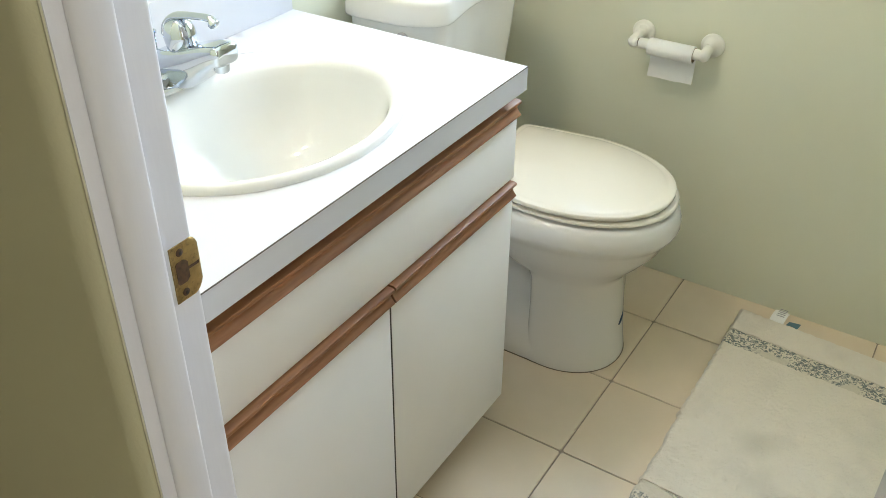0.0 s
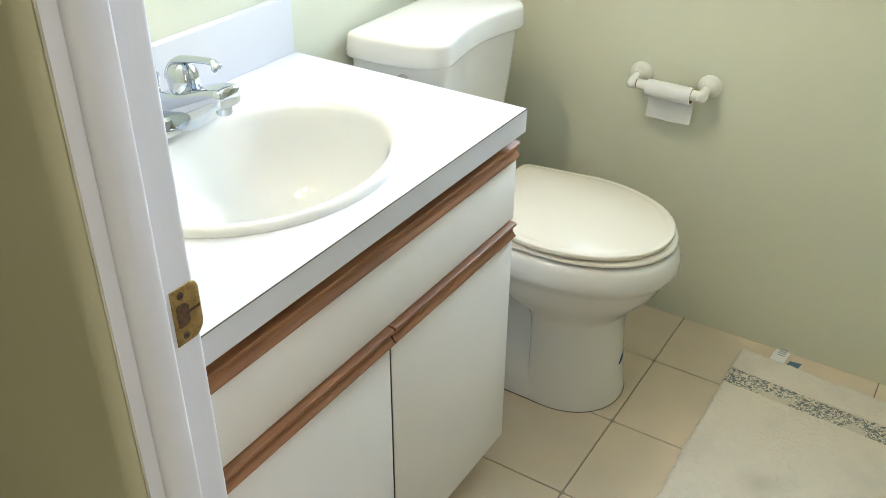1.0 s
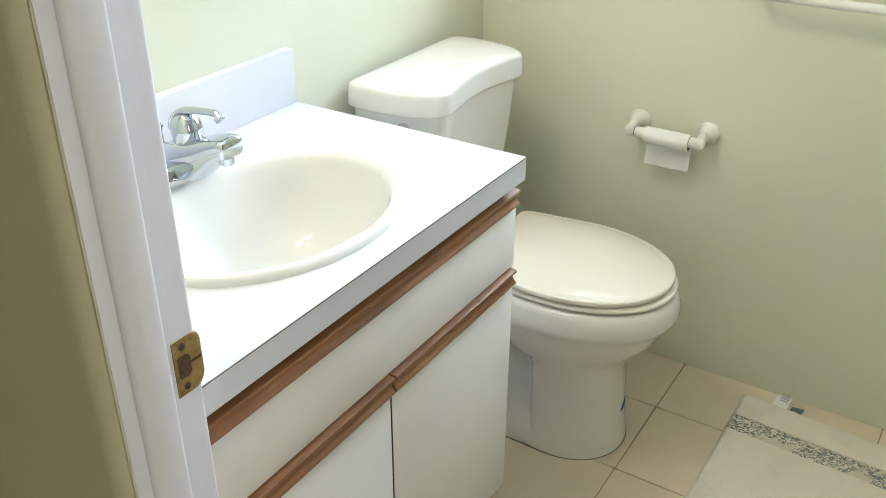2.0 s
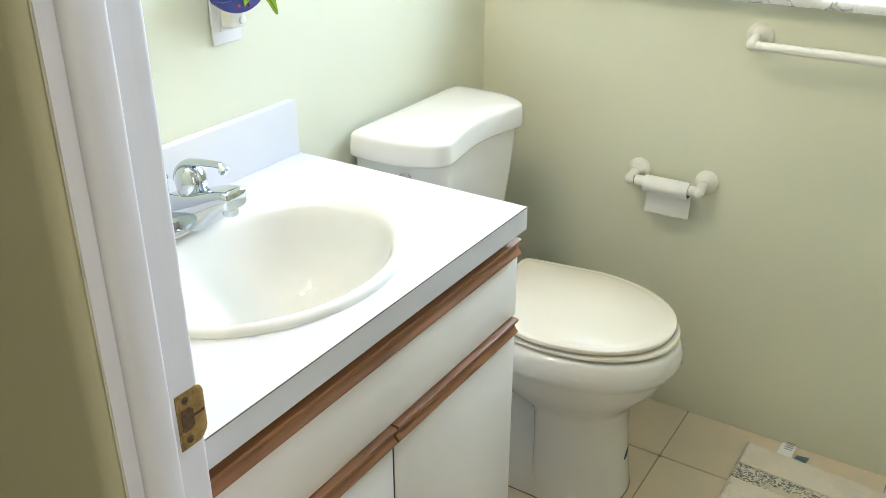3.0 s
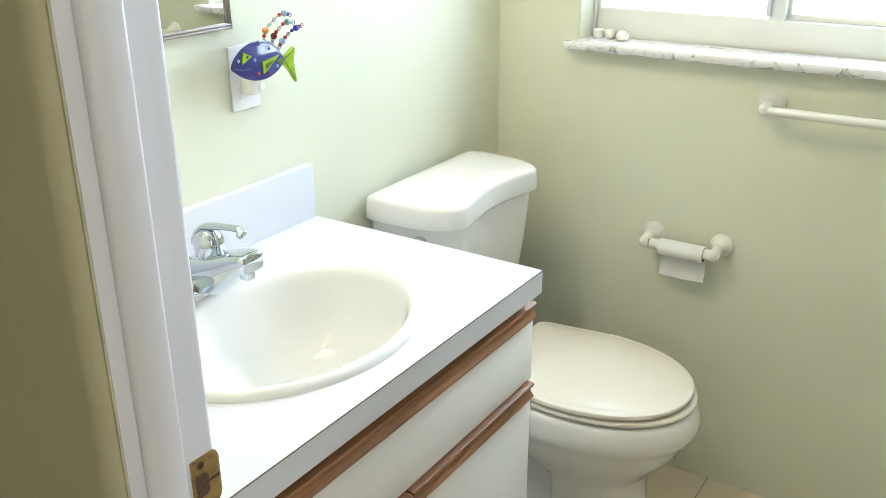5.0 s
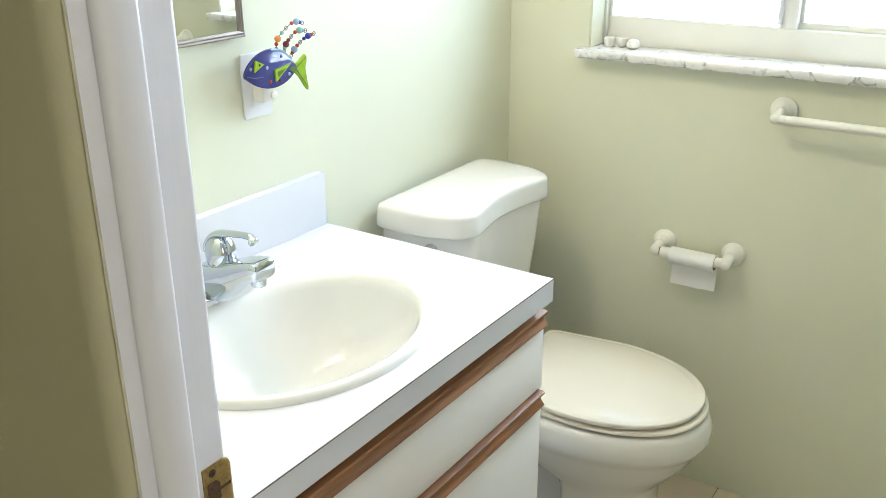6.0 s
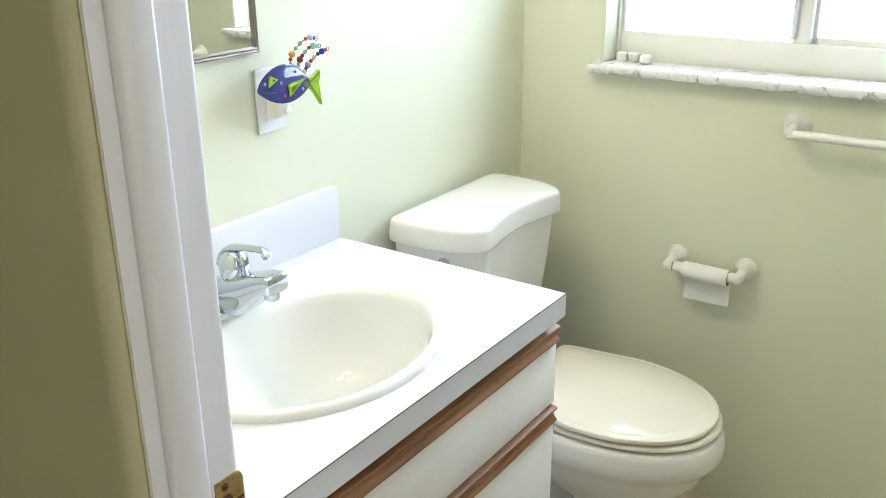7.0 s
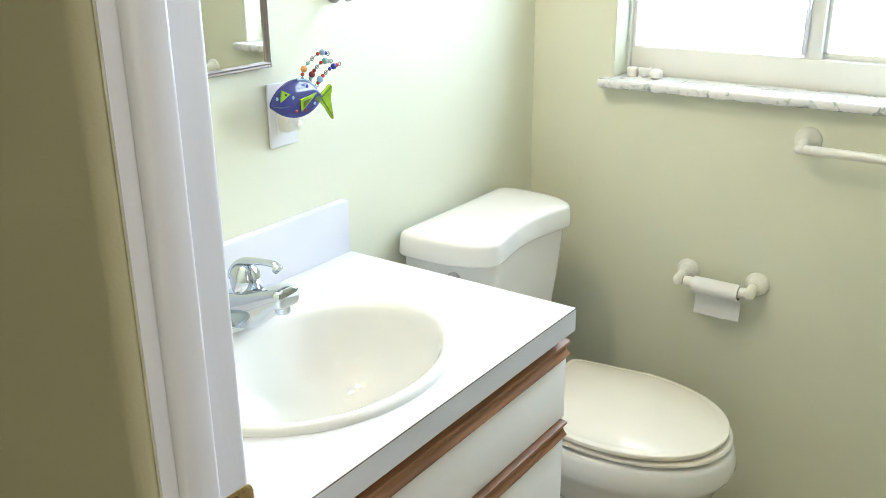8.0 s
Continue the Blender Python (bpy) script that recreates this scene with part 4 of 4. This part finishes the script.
def mat_piece(y0, y1, z1, name, material, seed, label=""):
    """A stretch of pile: a lumpy top, wavering sides, a rolled edge."""
    nx, ny = 180, max(10, int((y1 - y0) / 0.0034))
    bm = bmesh.new()
    grid = []
    for j in range(ny + 1):
        row = []
        for i in range(nx + 1):
            u, v = i / nx, j / ny
            x, y = MX0 + (MX1 - MX0) * u, y0 + (y1 - y0) * v
            x += (0.006 * noise.noise((y * 14, seed, 1)) + 0.005 * noise.noise((y * 70, seed, 2))) * (1 - min(1, 8 * min(u, 1 - u)))
            wav = 0.004 * noise.noise((x * 16, seed, 4)) + 0.004 * noise.noise((x * 70, seed, 5))
            if v in (0, 1) and (y0 < MMY0 + 0.001 and v == 0 or y1 > MMY1 - 0.001 and v == 1):
                y += wav
            edge = min(u * (MX1 - MX0), (1 - u) * (MX1 - MX0), y - MMY0 + 0.004, MMY1 + 0.004 - y)
            z = z1 * (1 - (1 - min(1, max(0, edge) / 0.010)) ** 2 * 0.75)
            z += 0.0020 * noise.noise((x * 40, y * 40, seed)) + 0.0018 * noise.noise((x * 120, y * 120, seed)) + 0.0013 * noise.noise((x * 260, y * 260, seed))
            row.append(bm.verts.new((x, y - SKEW * (x - MX0), max(0.003, z))))
        grid.append(row)
    for j in range(ny):
        for i in range(nx):
            bm.faces.new((grid[j][i], grid[j][i + 1], grid[j + 1][i + 1], grid[j + 1][i]))
    rim = [grid[0][i] for i in range(nx + 1)] + [grid[j][nx] for j in range(1, ny + 1)] + [grid[ny][i] for i in range(nx - 1, -1, -1)] + [grid[j][0] for j in range(ny - 1, 0, -1)]
    low = [bm.verts.new((v.co.x, v.co.y, 0.0008)) for v in rim]
    for i in range(len(rim)):
        j = (i + 1) % len(rim)
        bm.faces.new((rim[j], rim[i], low[i], low[j]))
    return part(name, bm, material, mat, label, smooth=70)


mat_piece(MMY0, -0.778, 0.021, "end_border", MATPILE, 3)
mat_piece(-0.778, -0.716, 0.018, "patterned_band", MATBAND, 5, "woven band of blue-grey specks")
mat_piece(-0.716, -0.218, 0.022, "middle_field", MATPILE, 7)
mat_piece(-0.218, -0.156, 0.018, "patterned_band", MATBAND, 9, "woven band of blue-grey specks")
mat_piece(-0.156, MMY1, 0.021, "end_border", MATPILE, 11)
bm = bmesh.new()
rows = []
for k in range(7):
    v = k / 6
    rows.append([(0.874 + 0.034 * u + 0.006 * v, -0.072 + (0.050 - 0.006 * u) * v, 0.012 + 0.010 * math.sin(v * 2.2) + 0.003 * math.sin(6 * u + 4 * v) * v) for u in (0, 0.33, 0.66, 1)])
ring_pair = [[(*q[:2], q[2]) for q in r] + [(q[0], q[1], q[2] - 0.0007) for q in r[::-1]] for r in rows]
care = part("care_tag", loft(ring_pair), PAPER, mat, "white satin care tag sticking out of the edge")
for k in range(5):
    y = -0.028 - 0.006 * k
    v = (y + 0.072) / 0.056
    part("print_bar", box((0.884 + 0.006 * v, y, 0.0136 + 0.012 * math.sin(v * 2.2)), (0.903 + 0.006 * v, y + 0.0020, 0.0148 + 0.012 * math.sin(v * 2.2))), GREYPRINT, care)
bm = loft([[(0.914 + 0.009 * k, -0.060 + 0.004 * math.sin(k), 0.009 - 0.001 * k), (0.918 + 0.009 * k, -0.040 + 0.002 * k, 0.007 - 0.0005 * k), (0.918 + 0.009 * k, -0.040 + 0.002 * k, 0.0062 - 0.0005 * k), (0.914 + 0.009 * k, -0.060 + 0.004 * math.sin(k), 0.0082 - 0.001 * k)] for k in range(4)])
part("care_tag", bm, TEALPRINT, mat, "blue printed second tag")

# ---- floor tiles ----
GX = [-0.904, -0.646, -0.391, -0.136, 0.120, 0.3775, 0.635, 0.879, 1.117, 1.3725, 1.628, 1.8835, 2.139, 2.3945, 2.65, 2.9055, 3.161]
GY = [0.045, -0.21, -0.466, -0.721, -0.9765, -1.232, -1.4875, -1.743, -1.9985, -2.254, -2.5095, -2.765, -3.0205]
GAP, ROUND = 0.0015, 0.004


def tile_mesh(w, d):
    bm = bmesh.new()
    h, r = 0.0026, 0.0013
    rings = []
    for inset, z in ((0, -h), (0, -r), (r * 0.4, -r * 0.35), (r, 0.0)):
        x, y, c = w / 2 - inset, d / 2 - inset, ROUND
        rings.append([(x, y - c, z), (x - c, y, z), (c - x, y, z), (-x, y - c, z), (-x, c - y, z), (c - x, -y, z), (x - c, -y, z), (x, c - y, z)])
    loft(rings, bm)
    bmesh.ops.recalc_face_normals(bm, faces=bm.faces)
    me = bpy.data.meshes.new("tile")
    bm.to_mesh(me)
    bm.free()
    me.materials.append(TILE)
    return me


tile_kinds = {}
for ix, (xa, xb) in enumerate(zip(GX, GX[1:])):
    for ya, yb in zip(GY[1:], GY):
        if xa > 1.8 and ya > -1.5 or xb < 0 and ya > -1.5:
            continue
        yb2 = min(yb, 0.0035)
        key = (round(xb - xa, 4), round(yb2 - ya, 4))
        if key not in tile_kinds:
            tile_kinds[key] = tile_mesh(key[0] - 2 * GAP, key[1] - 2 * GAP)
        t = new("tile", tile_kinds[key])
        t.parent = floor
        t.location = ((xa + xb) / 2, (ya + yb2) / 2, 0)
